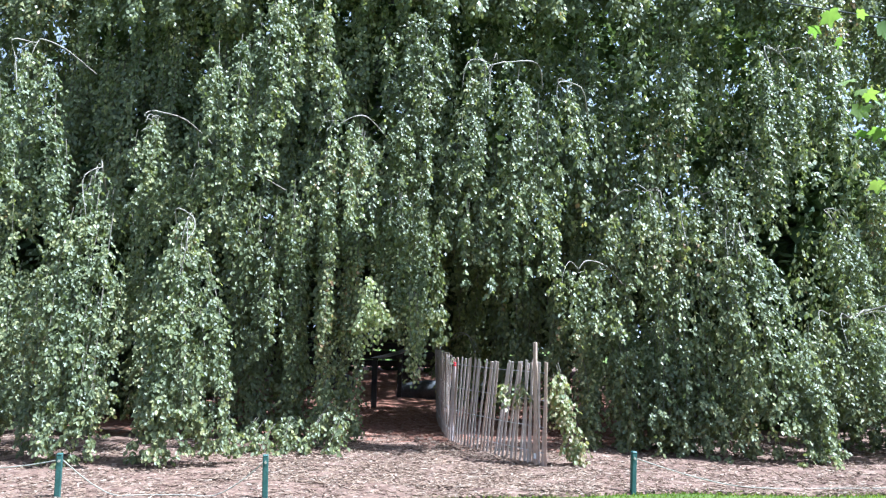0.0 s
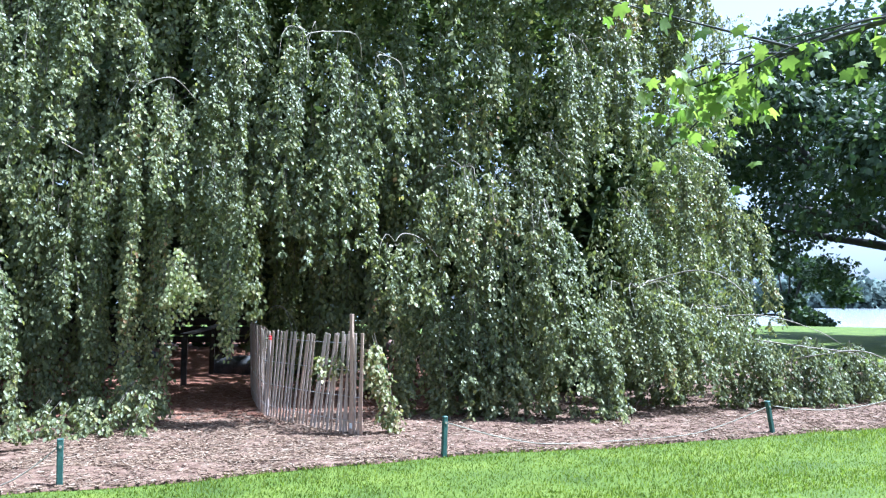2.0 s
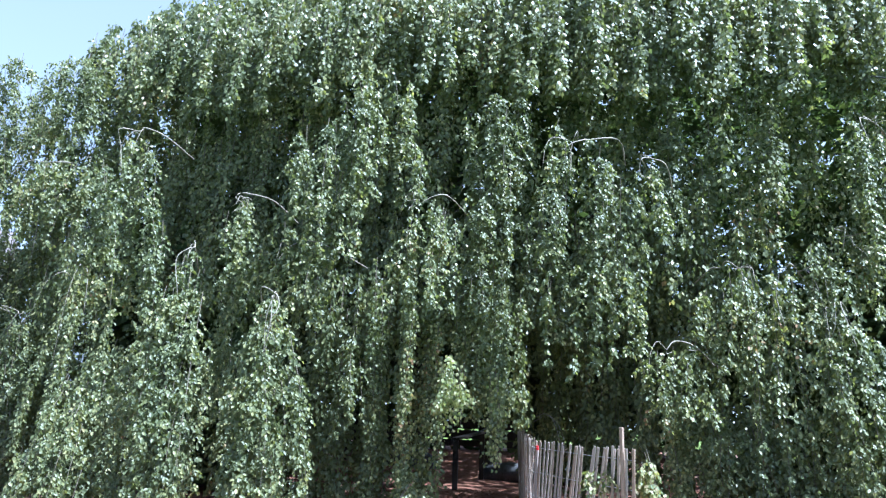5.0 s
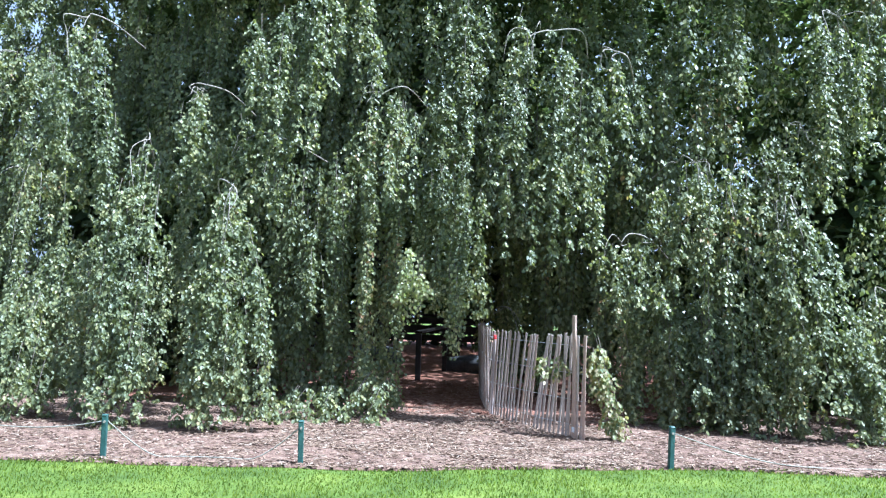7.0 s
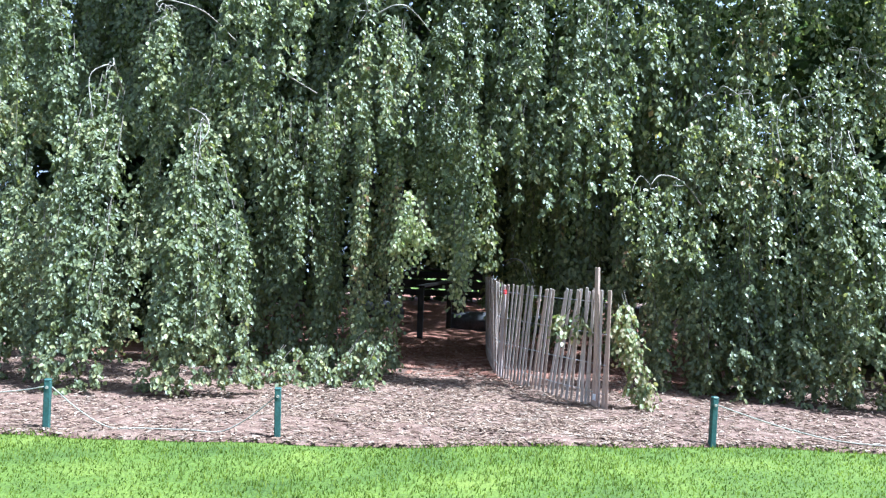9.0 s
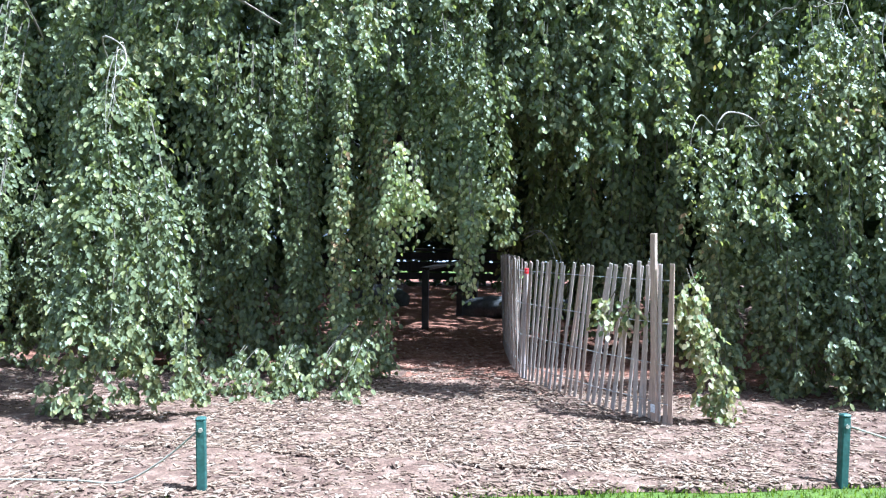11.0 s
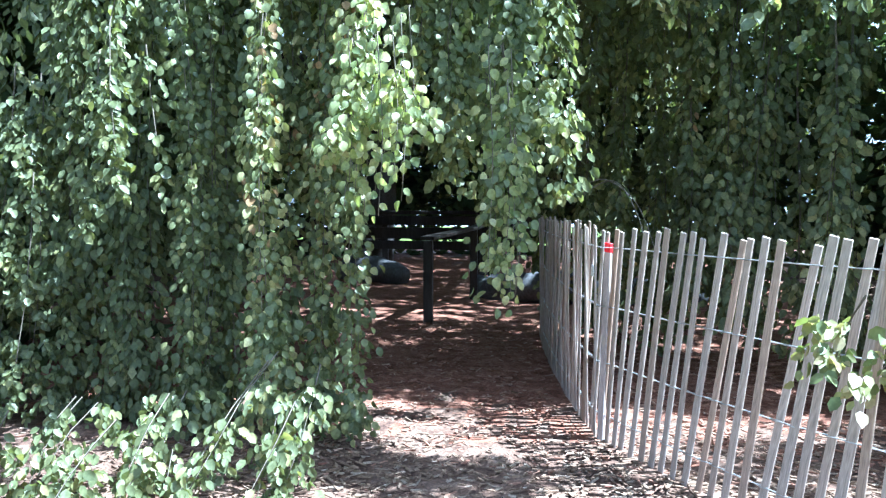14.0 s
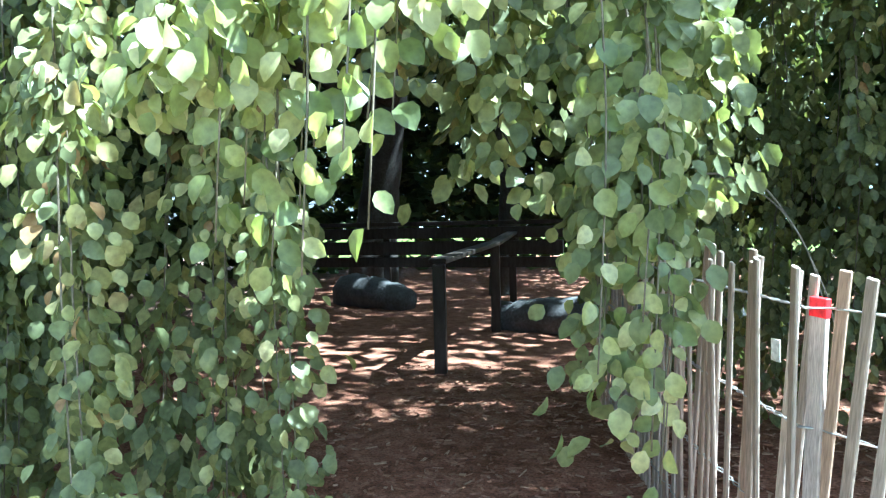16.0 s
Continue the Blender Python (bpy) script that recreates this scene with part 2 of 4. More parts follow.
def box_bm(sx, sy, sz, bevel=0.0, base=True):
    """A block with its foot at the origin (base) or its middle there."""
    bm = bmesh.new()
    bmesh.ops.create_cube(bm, size=1, matrix=Matrix.Translation((0, 0, sz / 2 if base else 0)) @ Matrix.Diagonal((sx, sy, sz, 1)))
    if bevel:
        bmesh.ops.bevel(bm, geom=bm.edges[:], offset=bevel, segments=1, affect="EDGES")
    return bm


# ---- ground ----
EDGE_X = [-16.0, -9.0, -5.9, -3.9, -2.2, -0.8, 0.4, 2.1, 4.0, 5.9, 7.4, 9.3, 12.0, 12.9]
EDGE_Y = [7.6, 6.0, 5.74, 5.74, 6.0, 6.22, 6.6, 7.1, 7.3, 7.7, 7.96, 8.45, 11.2, 14.5]


def bed_edge(x):
    return np.interp(x, EDGE_X, EDGE_Y) + 0.025 * np.sin(3.1 * x) + 0.015 * np.sin(7.7 * x + 1)


def ground_height(x, y):
    """Level round the tree; the lawn falls away to the bay."""
    d = np.hypot(x, y)
    return -2.6 * np.clip((d - 54) / 12, 0, 1) ** 1.5


bm = bmesh.new()
rings = [0.01] + [2.0 * 1.17 ** i for i in range(50)]
loops = []
for r in rings:
    loops.append([bm.verts.new((r * math.cos(a), r * math.sin(a), float(ground_height(r * math.cos(a), r * math.sin(a))))) for a in np.arange(72) * math.pi / 36])
for a, b in zip(loops, loops[1:]):
    for i in range(72):
        bm.faces.new((a[i], a[i - 71], b[i - 71], b[i]))
bm.normal_update()
for f in bm.faces:
    if f.normal.z < 0:
        f.normal_flip()
ground = part("ground", bm, M_LAWN, None)
tagged(ground, "mown green lawn reaching down to the bay", "ground", kind="structure")

cols = np.linspace(-15.8, 12.85, 230)
rows = np.linspace(0, 1, 110) ** 1.5
X = np.repeat(cols[:, None], len(rows), 1)
Y = bed_edge(X) + rows * (30 - bed_edge(X))
Z = 0.022 + 0.014 * np.sin(5.3 * X + 2 * np.sin(3.7 * Y)) * np.sin(6.1 * Y) + rng.normal(0, 0.004, X.shape)
Z[:, 0] = 0.004
idx = np.arange(X.size).reshape(X.shape)
mulch_bed = new("mulch_bed", array_mesh("mulch_bed", np.stack([X, Y, Z], -1).reshape(-1, 3),
                np.stack([idx[:-1, :-1], idx[1:, :-1], idx[1:, 1:], idx[:-1, 1:]], -1).reshape(-1, 4), [M_MULCH, M_MULCH_RED],
                ((Y[:-1, :-1] + rng.normal(0, 0.35, Y[:-1, :-1].shape) > 10.0) & (np.abs(X[:-1, :-1] + 1.5) < 4.5)).ravel(), smooth=True))
tagged(mulch_bed, "bed of pinkish brown wood mulch round the tree", "mulch", kind="structure")


def chips(x, y):
    """Flat splinters of wood lying every way on the bed."""
    k = len(x)
    L, W, T = rng.uniform(0.016, 0.072, k), rng.uniform(0.006, 0.018, k), rng.uniform(0.003, 0.008, k)
    a = rng.uniform(0, 2 * np.pi, k)
    d = np.stack([np.cos(a), np.sin(a), rng.normal(0, 0.09, k)], 1)
    s = np.stack([-np.sin(a), np.cos(a), rng.normal(0, 0.12, k)], 1)
    up = np.array([0, 0, 1.0])
    c = np.stack([x, y, rng.uniform(0.022, 0.037, k)], 1)
    crn = []
    for z in (-1, 1):
        for i, j in ((-1, -1), (1, -1), (1, 1), (-1, 1)):
            taper = np.where(i > 0, 0.7, 1.0)
            crn.append(c + d * (i * L / 2)[:, None] + s * (j * W / 2 * taper)[:, None] + up * (z * T / 2)[:, None])
    v = np.stack(crn, 1)
    q = np.array([[4, 5, 6, 7], [0, 1, 5, 4], [2, 3, 7, 6]])
    return v.reshape(-1, 3), (np.arange(k)[:, None, None] * 8 + q).reshape(-1, 4)


cx = np.concatenate([rng.uniform(-8, 12.7, 34000), rng.uniform(-2.2, 1.6, 12000)])
cy = np.concatenate([bed_edge(cx[:34000]) + rng.uniform(0.0, 1, 34000) ** 1.3 * 3.6, 7.0 + 7.0 * rng.uniform(0, 1, 12000) ** 1.8])
v, q = chips(cx, cy)
tagged(new("wood_chips", array_mesh("wood_chips", v, q, [M_CHIP, M_CHIP_RED], np.repeat((cy + rng.normal(0, 0.5, len(cy)) > 9.9) & (np.abs(cx + 0.5) < 2.6), 3))), "loose pinkish wood chips strewn over the bed", "wood chips", kind="stuff")


def grass_arrays(x, y, h):
    k = len(x)
    a = rng.uniform(0, 2 * np.pi, k)
    w = rng.uniform(0.0025, 0.005, k)
    lean = rng.uniform(0.1, 0.9, k) * h
    b = rng.uniform(0, 2 * np.pi, k)
    c = np.stack([x, y, np.zeros(k)], 1)
    s = np.stack([np.cos(a), np.sin(a), np.zeros(k)], 1) * w[:, None]
    l = np.stack([np.cos(b), np.sin(b), np.zeros(k)], 1) * lean[:, None]
    up = np.array([0, 0, 1.0]) * h[:, None]
    v = np.stack([c - s, c + s, c + s * 0.8 + l * 0.35 + up * 0.6, c - s * 0.8 + l * 0.35 + up * 0.6, c + l + up + s * 0.15, c + l + up - s * 0.15], 1)
    a = np.arange(k)[:, None] * 6
    return v.reshape(-1, 3), np.concatenate([a + np.array([0, 1, 2, 3]), a + np.array([3, 2, 4, 5])], 1).reshape(-1, 4)


gx = np.concatenate([rng.uniform(-9, 13, 80000), rng.uniform(1.5, 8.5, 16000)])
gy = bed_edge(gx) + 0.12 - np.concatenate([rng.uniform(0, 1, 80000) ** 1.1 * 2.3, rng.uniform(1.7, 3.9, 16000)])
keep = gy > 3.2
gx, gy = gx[keep], gy[keep]
patch = 0.75 + 0.25 * np.sin(1.7 * gx + np.sin(2.3 * gy)) * np.sin(2.1 * gy + 1)
v, q = grass_arrays(gx, gy, rng.uniform(0.018, 0.044, len(gx)) * patch)
tagged(new("grass", array_mesh("grass", v, q, [M_GRASS])), "short bright green mown grass along the mulch", "grass", kind="stuff")

# ---- the weeping beech ----
beech = thing("weeping_beech", pose(-4.1, 18.7, 0), "huge old weeping beech with green leaf curtains down to the mulch", "tree")
HOME = beech.matrix_world.inverted()


def under_beech(ob):
    ob.parent = beech
    ob.matrix_parent_inverse = HOME
    return ob


def curtain(x, y, top, bottom, half, depth=0.35, out=0.25, face=0.0, wt=0.5, jag=0.45, drop=0.4, dens=2000, size=0.064, simple=False,
            arch=True, sway=0.0, seed=None, spread=0.045, fine=False, tassel=0.2, twigs=True, leaf=None, gaps=True):
    """A hanging mass of leafy tassels: they spring from a crest at the top, spread sideways and outwards as they fall, and end unevenly."""
    r = np.random.default_rng(seed if seed is not None else int(abs(x * 1931 + y * 77 + top * 531)) + 11)
    H = top - bottom
    fill = 0.8 if dens == 2000 else 1.2
    if dens == 2000 and not fine and (abs(x + 0.8) > 2.0 or bottom > 2.4):
        dens, size, simple = 3550, 0.061, True
        half *= 0.86 if gaps else 1.0
        spread = 0.038
    arch = arch and top > 0.75
    nb = max(3, int(2 * half / tassel * (fill + depth)))
    per = 4
    tx, ty = math.cos(face), math.sin(face)
    ox, oy = math.sin(face), -math.cos(face)
    bu = np.linspace(-1, 1, nb) + r.normal(0, 0.12, nb)
    bw = r.uniform(-1, 1, nb)
    bt = top - drop * H * np.abs(bu) ** 2 * 0.8 - 0.2 * H * np.clip(bw, 0, 1) * r.uniform(0, 1, nb) - 0.06 * H * r.uniform(0, 1, nb)
    bb = bottom + jag * H * r.uniform(0, 1, nb) ** 1.6
    who_b = np.repeat(np.arange(nb), per)
    n = len(who_b)
    zt = bt[who_b] - r.uniform(0, 0.12, n) * H
    zb = np.minimum(bb[who_b] + r.uniform(0, 0.3, n) * jag * H, zt - 0.25 * H)
    u, w = bu[who_b], bw[who_b]
    loose = 0.028 * min(1, half / 0.25)
    K = 8
    s = np.linspace(0, 1, K)
    lat = u[:, None] * half * (wt + (1 - wt) * s ** 0.7) + sway * s ** 1.5 + 0.03 * np.sin(6 * s + 9 * u[:, None]) + r.normal(0, loose, n)[:, None] * (0.3 + s)
    dep = w[:, None] * depth * (0.5 + 0.5 * s) + out * np.sqrt(s) + 0.03 * np.cos(5 * s + 7 * w[:, None]) + r.normal(0, loose, n)[:, None] * (0.3 + s)
    z = zt[:, None] + (zb - zt)[:, None] * s ** 0.9
    pts = np.stack([x + lat * tx + dep * ox, y + lat * ty + dep * oy, np.maximum(z, 0.06)], -1)
    total = dens * 2 * half * H * 0.62
    share = (zt - zb) / (zt - zb).sum()
    counts = np.maximum(4, (total * share).astype(int))
    who = np.repeat(np.arange(n), counts)
    m = len(who)
    f = r.uniform(0.0, 1, m) ** 0.92 * (K - 1)
    tuft = bt[who_b][who] * 7.0
    f = np.clip(f + 0.3 * np.sin(2.4 * f + tuft), 0, K - 1.001)
    i = np.minimum(f.astype(int), K - 2)
    fr = (f - i)[:, None]
    base = pts[who, i] * (1 - fr) + pts[who, i + 1] * fr
    a = r.uniform(0, 2 * np.pi, m)
    rad = np.abs(r.normal(0, spread, m)) + 0.008
    hor = np.stack([np.cos(a), np.sin(a), np.zeros(m)], 1)
    p = base + hor * rad[:, None]
    p[:, 2] = np.maximum(p[:, 2] - rad * 0.5, 0.05)
    axis = hor * 0.45 + np.array([0, 0, -1.0]) * r.uniform(0.3, 1.3, m)[:, None]
    look_out = np.array([ox, oy, 0]) * r.uniform(0.4, 1.3, m)[:, None] + np.array([0, 0, 1.0]) * r.uniform(0.0, 0.95, m)[:, None] + r.normal(0, 0.5, (m, 3))
    L = (0.047 if fine else size) * r.uniform(0.65, 1.2, m)
    lv, lq = leaf_arrays(p, axis, look_out, L, L * (r.uniform(0.7, 0.9, m) if fine else r.uniform(0.5, 0.78, m)), simple, fine)
    kind = np.zeros(len(lq))
    if twigs:
        tv, tq = tube_arrays(pts[::2, ::2], np.linspace(0.005, 0.002, 4)[None].repeat(len(pts[::2]), 0), 3)
        lq = np.concatenate([lq, tq + len(lv)])
        lv = np.concatenate([lv, tv])
        kind = np.concatenate([kind, np.ones(len(tq))])
    ob = under_beech(new("leaf_curtain", array_mesh("leaf_curtain", lv, lq, [leaf or M_LEAF, M_TWIG], kind, smooth=True)))
    ob["kind"] = "stuff"
    if arch:
        b = r.choice((-1, 1)) * r.uniform(0.3, 1.0) * max(half, 0.4)

        def at(side, ahead, up):
            return (x + side * tx + ahead * ox, y + side * ty + ahead * oy, max(up, 0.05))
        P = [at(1.5 * b, -1.1, top - 0.35), at(0.7 * b, -0.35, top + 0.02), at(0.15 * b, 0.05, top + 0.02),
             at(-0.3 * b, 0.1 + 0.4 * out, top - 0.06 * H), at(-0.5 * b, 0.14 + 0.7 * out, top - 0.26 * H)]
        under_beech(part("arching_branch", branch_bm(P, 0.011, 0.003, 5, 4, 0.14, int(abs(x * 100))), M_PALE, None, "pale bare arching branch"))
        for g in range(2):
            q0, turn = r.uniform(-0.9, 0.9) * half, r.uniform(-0.5, 0.5)
            fall = r.uniform(0.15, 0.6) * H
            z0 = top - drop * H * (q0 / max(half, 0.1)) ** 2 * 0.7
            P = [at(q0, -0.1, z0 - 0.08), at(q0 + 0.2 * turn, 0.12, z0 + 0.03), at(q0 + 0.5 * turn, 0.3 + 0.3 * out, z0 - 0.25 * fall), at(q0 + (0.6 + r.uniform(-0.2, 0.2)) * turn, 0.34 + 0.7 * out, z0 - fall)]
            under_beech(part("bare_twig", branch_bm(P, 0.005, 0.0018, 4, 4, 0.12, g), M_PALE, None))
    return ob


def mass(x0, y0, top, x1, y1, bottom, w0, w1, dens=1.0, depth=0.26, dome=0.22, rag=0.5, size=0.051, leaf=None, twig=0):
    """A drooping bough: leafy sprigs on strands that hang from its crest (x0, y0, top) to its foot (x1, y1, bottom), half w0 wide above and w1 below."""
    r = np.random.default_rng(int(abs(x0 * 1931 + y0 * 77 + top * 531)) + 5)
    H = top - bottom
    rag = 0.16 if bottom < 0.15 else rag
    dens *= 1.6 if bottom < 0.15 and top < 2.4 else 1.0
    n = max(6, int((w0 + w1) / 0.09 * 1.8 * dens))
    u, v = r.uniform(-1, 1, n), r.uniform(-1, 1, n)
    s0 = 0.06 * r.uniform(0, 1, n) + dome * u ** 2 * r.uniform(0.6, 1.3, n) + np.where(r.uniform(0, 1, n) < 0.5, r.uniform(0, 0.5, n), 0)
    s1 = np.minimum(1.0, np.maximum(s0 + 0.2, 1 - rag * r.uniform(0, 1, n) ** 1.7))
    K = 8
    e = np.linspace(0, 1, K)
    s = s0[:, None] + (s1 - s0)[:, None] * e
    ph = r.uniform(0, 6.3, (n, 2))
    amp = r.uniform(0.01, 0.05, (n, 1))
    half = w0 + (w1 - w0) * s ** 0.75
    X = x0 + (x1 - x0) * s ** 0.85 + u[:, None] * half + amp * np.sin(5 * s * H ** 0.5 + ph[:, :1])
    Y = y0 + (y1 - y0) * s ** 0.6 + v[:, None] * depth * (0.35 + 0.65 * s) - 0.2 * (1 - u[:, None] ** 2) * half + amp * np.cos(5 * s * H ** 0.5 + ph[:, 1:])
    pts = np.stack([X, Y, np.maximum(top - H * s, 0.05)], -1)
    runs = (s1 - s0) * H
    who = np.repeat(np.arange(n), np.maximum(4, (runs / 0.043).astype(int)))
    m = len(who)
    f = r.uniform(0, 1, m)
    f = np.clip(f + 0.05 * np.sin(9 * f * runs[who] + ph[who, 0]), 0, 0.999)
    i = (f * (K - 1)).astype(int)
    fr = (f * (K - 1) - i)[:, None]
    base = pts[who, i] * (1 - fr) + pts[who, i + 1] * fr
    az = r.uniform(0, 2 * np.pi, m)
    go = np.stack([np.cos(az), np.sin(az), r.uniform(-1.3, 0.0, m)], 1)
    length = r.uniform(0.04, 0.17, m) * (1.1 - 0.65 * f)
    per = 6
    k = m * per
    j = np.tile(np.linspace(0.1, 1, per), m)
    go, length, base = np.repeat(go, per, 0), np.repeat(length, per), np.repeat(base, per, 0)
    p = base + go * (length * j)[:, None] + r.normal(0, 0.008, (k, 3))
    p[:, 2] -= 0.35 * length * j ** 2
    p[:, 2] = np.maximum(p[:, 2], 0.04 + 0.05 * r.uniform(0, 1, k))
    side = np.where(np.arange(k) % 2, 1.0, -1.0)[:, None] * np.stack([-go[:, 1], go[:, 0], np.zeros(k)], 1)
    axis = go * 0.5 + side * 0.6 + np.array([0, 0, -0.7]) + r.normal(0, 0.3, (k, 3))
    face = np.array([0.25, -1.0, 0]) * r.uniform(0.5, 1.1, (k, 1)) + np.array([0, 0, 1.0]) * r.uniform(0.4, 1.2, (k, 1)) + r.normal(0, 0.36, (k, 3))
    L = size * r.uniform(0.65, 1.25, k)
    lv, lq = leaf_arrays(p, axis, face, L, L * r.uniform(0.55, 0.8, k))
    kind = np.zeros(len(lq))
    tv, tq = tube_arrays(pts[::2, ::2], np.linspace(0.005, 0.002, 4)[None].repeat(len(pts[::2]), 0), 3)
    lq = np.concatenate([lq, tq + len(lv)])
    lv = np.concatenate([lv, tv])
    kind = np.concatenate([kind, np.ones(len(tq))])
    ob = under_beech(new("leaf_curtain", array_mesh("leaf_curtain", lv, lq, [leaf or M_LEAF, M_TWIG], kind, smooth=True)))
    ob["kind"] = "stuff"
    if twig:
        b = r.choice((-1, 1)) * max(w0, 0.3)

        def kink(q, a=0.055):
            return tuple(np.array(q) + r.normal(0, a, 3))
        P = [(x0 + 1.3 * b, y0 + 0.7, top - 0.2), kink((x0 + 0.8 * b, y0 + 0.2, top - 0.05)), kink((x0 + 0.3 * b, y0 - 0.05, top + 0.01)), kink((x0 - 0.1 * b, y0 - 0.14, top - 0.02))]
        for g in (0.05, 0.12, 0.22):
            P.append(kink((x0 + (x1 - x0) * g - 0.25 * b, y0 + (y1 - y0) * g ** 0.6 - 0.26, top - g * H)))
        under_beech(part("arching_branch", branch_bm(P, 0.01, 0.0035, 6, 4, 0.25, int(abs(x0 * 100))), M_PALE, None, "pale bare arching branch"))
        for g in range(2):
            a = r.uniform(-0.8, 0.8) * w0
            fall = r.uniform(0.12, 0.35) * H
            P = [(x0 + a * 0.5, y0 - 0.02, top - 0.05), kink((x0 + a, y0 - 0.15, top - 0.03), 0.03), kink((x0 + 1.3 * a, y0 - 0.28, top - 0.45 * fall), 0.04), kink((x0 + 1.35 * a, y0 - 0.33, top - fall), 0.04)]
            under_beech(part("bare_twig", branch_bm(P, 0.006, 0.002, 4, 4, 0.15, g), M_PALE, None))
    return ob


# curtains along the front, from the entrance outwards
clump = curtain(-0.95, 8.86, 2.26, 1.34, 0.15, depth=0.12, out=0.08, wt=0.7, jag=0.4, seed=3, fine=True, dens=3600, leaf=M_LEAF_SUNLIT, arch=False)
curtain(-0.43, 9.42, 3.7, 1.1, 0.1, depth=0.12, out=0.05, wt=1.0, jag=0.2, arch=False, fine=True, dens=4200)
curtain(-0.44, 9.3, 2.2, 0.85, 0.05, depth=0.07, out=0.03, wt=0.8, jag=0.3, arch=False, fine=True, dens=6000)
curtain(-0.72, 9.5, 3.4, 1.3, 0.24, depth=0.15, out=0.0, wt=1.0, jag=0.25, drop=0.05, arch=False, fine=True, dens=2600)
curtain(-0.55, 9.85, 3.3, 1.25, 0.3, depth=0.2, out=0.0, wt=1.0, jag=0.25, drop=0.05, arch=False, dens=2600)
for px in (-2.0, -1.0, 0.0):
    curtain(px, 10.7, 4.6, 2.35, 0.65, depth=0.4, out=0.1, wt=1.0, jag=0.2, drop=0.05, arch=False, dens=1500, size=0.075, simple=True)
    curtain(px - 0.3, 11.7, 5.0, 2.45, 0.7, depth=0.5, out=0.1, wt=1.0, jag=0.2, drop=0.05, arch=False, dens=1200, size=0.085, simple=True)
curtain(-1.36, 9.65, 3.4, 1.45, 0.36, depth=0.2, out=0.0, wt=1.0, jag=0.2, drop=0.05, arch=False)
curtain(-1.71, 9.47, 3.7, 0.0, 0.45, depth=0.35, out=0.1, wt=1.0, jag=0.03, drop=0.03, arch=False, dens=2900, fine=True)
curtain(-2.05, 9.85, 3.4, 0.0, 0.55, depth=0.25, out=0.0, wt=1.0, jag=0.02, drop=0.03, arch=False, dens=2000, size=0.07, simple=True)
curtain(-2.6, 9.75, 3.6, 0.0, 0.6, depth=0.3, out=0.1, wt=1.0, jag=0.04, drop=0.05, arch=False, dens=2600)
# a spray that hangs over the end of the picket fence, and one that pokes through it
mass(1.27, 8.42, 1.2, 1.6, 8.3, 0.03, 0.07, 0.13, dens=1.4, depth=0.12, size=0.05, leaf=M_DRY)
mass(0.84, 8.5, 1.02, 0.78, 8.42, 0.72, 0.13, 0.16, dens=0.6, depth=0.08, size=0.05, leaf=M_DRY)
# sprays that lie on the mulch
mass(-1.4, 9.15, 0.62, -1.6, 8.5, 0.03, 0.18, 0.36, dens=0.7)
mass(-1.95, 9.1, 0.45, -2.0, 8.6, 0.03, 0.2, 0.34, dens=0.6)
mass(-2.3, 8.85, 0.42, -2.45, 8.45, 0.03, 0.3, 0.4, dens=0.55)
# left of the path, from the ground up
mass(-5.48, 8.7, 5.22, -5.04, 8.25, 1.97, 0.33, 0.48, twig=1)
mass(-6.22, 9.0, 4.91, -5.85, 8.8, 3.23, 0.23, 0.34)
mass(-4.41, 8.7, 3.54, -4.02, 7.45, 0.02, 0.29, 0.39, dens=1.4, twig=1)
mass(-3.73, 8.75, 3.38, -3.61, 8.45, 1.40, 0.35, 0.29)
mass(-2.95, 7.95, 2.78, -2.72, 7.6, 0.02, 0.11, 0.61, dome=0.12, dens=1.9, twig=1)
mass(-3.69, 8.6, 4.19, -3.72, 8.4, 3.02, 0.31, 0.34, twig=1)
mass(-2.93, 8.6, 3.55, -3.06, 8.4, 2.34, 0.53, 0.54, dome=0.1, twig=1)
mass(-2.62, 8.7, 5.27, -2.54, 8.4, 3.33, 0.62, 0.50)
mass(-2.1, 9.0, 6.1, -1.83, 8.7, 4.01, 0.65, 0.44)
mass(-1.38, 8.95, 4.24, -1.35, 8.6, 2.62, 0.41, 0.38, twig=1)
mass(-0.89, 9.5, 4.52, -0.65, 9.45, 2.11, 0.31, 0.33)
mass(-0.39, 9.9, 6.09, -0.33, 9.7, 3.09, 0.76, 0.46)
mass(0.61, 9.2, 5.09, 0.5, 8.9, 1.89, 0.46, 0.38, dome=0.15, twig=1)
mass(1.06, 9.25, 4.81, 1.12, 9.0, 2.09, 0.27, 0.29)
mass(1.44, 9.2, 4.69, 1.46, 9.0, 3.59, 0.17, 0.22, twig=1)
mass(-5.49, 8.5, 2.14, -5.47, 7.5, 0.02, 0.28, 0.50)
mass(-5.25, 8.6, 2.46, -4.88, 7.9, 0.09, 0.32, 0.42)
mass(-10.69, 10.8, 4.21, -10.53, 10.4, 0.14, 0.85, 0.94, dens=1.6, depth=0.5, twig=1)
mass(-11.46, 10.6, 2.17, -11.66, 10.4, 0.29, 0.31, 0.68, dens=1.6)
mass(-9.68, 10.8, 4.48, -9.64, 10.6, 2.70, 0.35, 0.40)
mass(-8.37, 10.3, 2.87, -8.3, 10.0, 0.05, 0.58, 0.83, twig=1)
mass(-7.64, 9.9, 5.24, -7.73, 9.7, 3.72, 0.64, 0.55, dome=0.1, twig=1)
mass(-11.28, 11.4, 6.11, -10.77, 11.3, 5.40, 0.20, 0.32, dens=0.7)
mass(-10.41, 11.5, 8.12, -9.71, 11.2, 4.62, 0.55, 0.60)
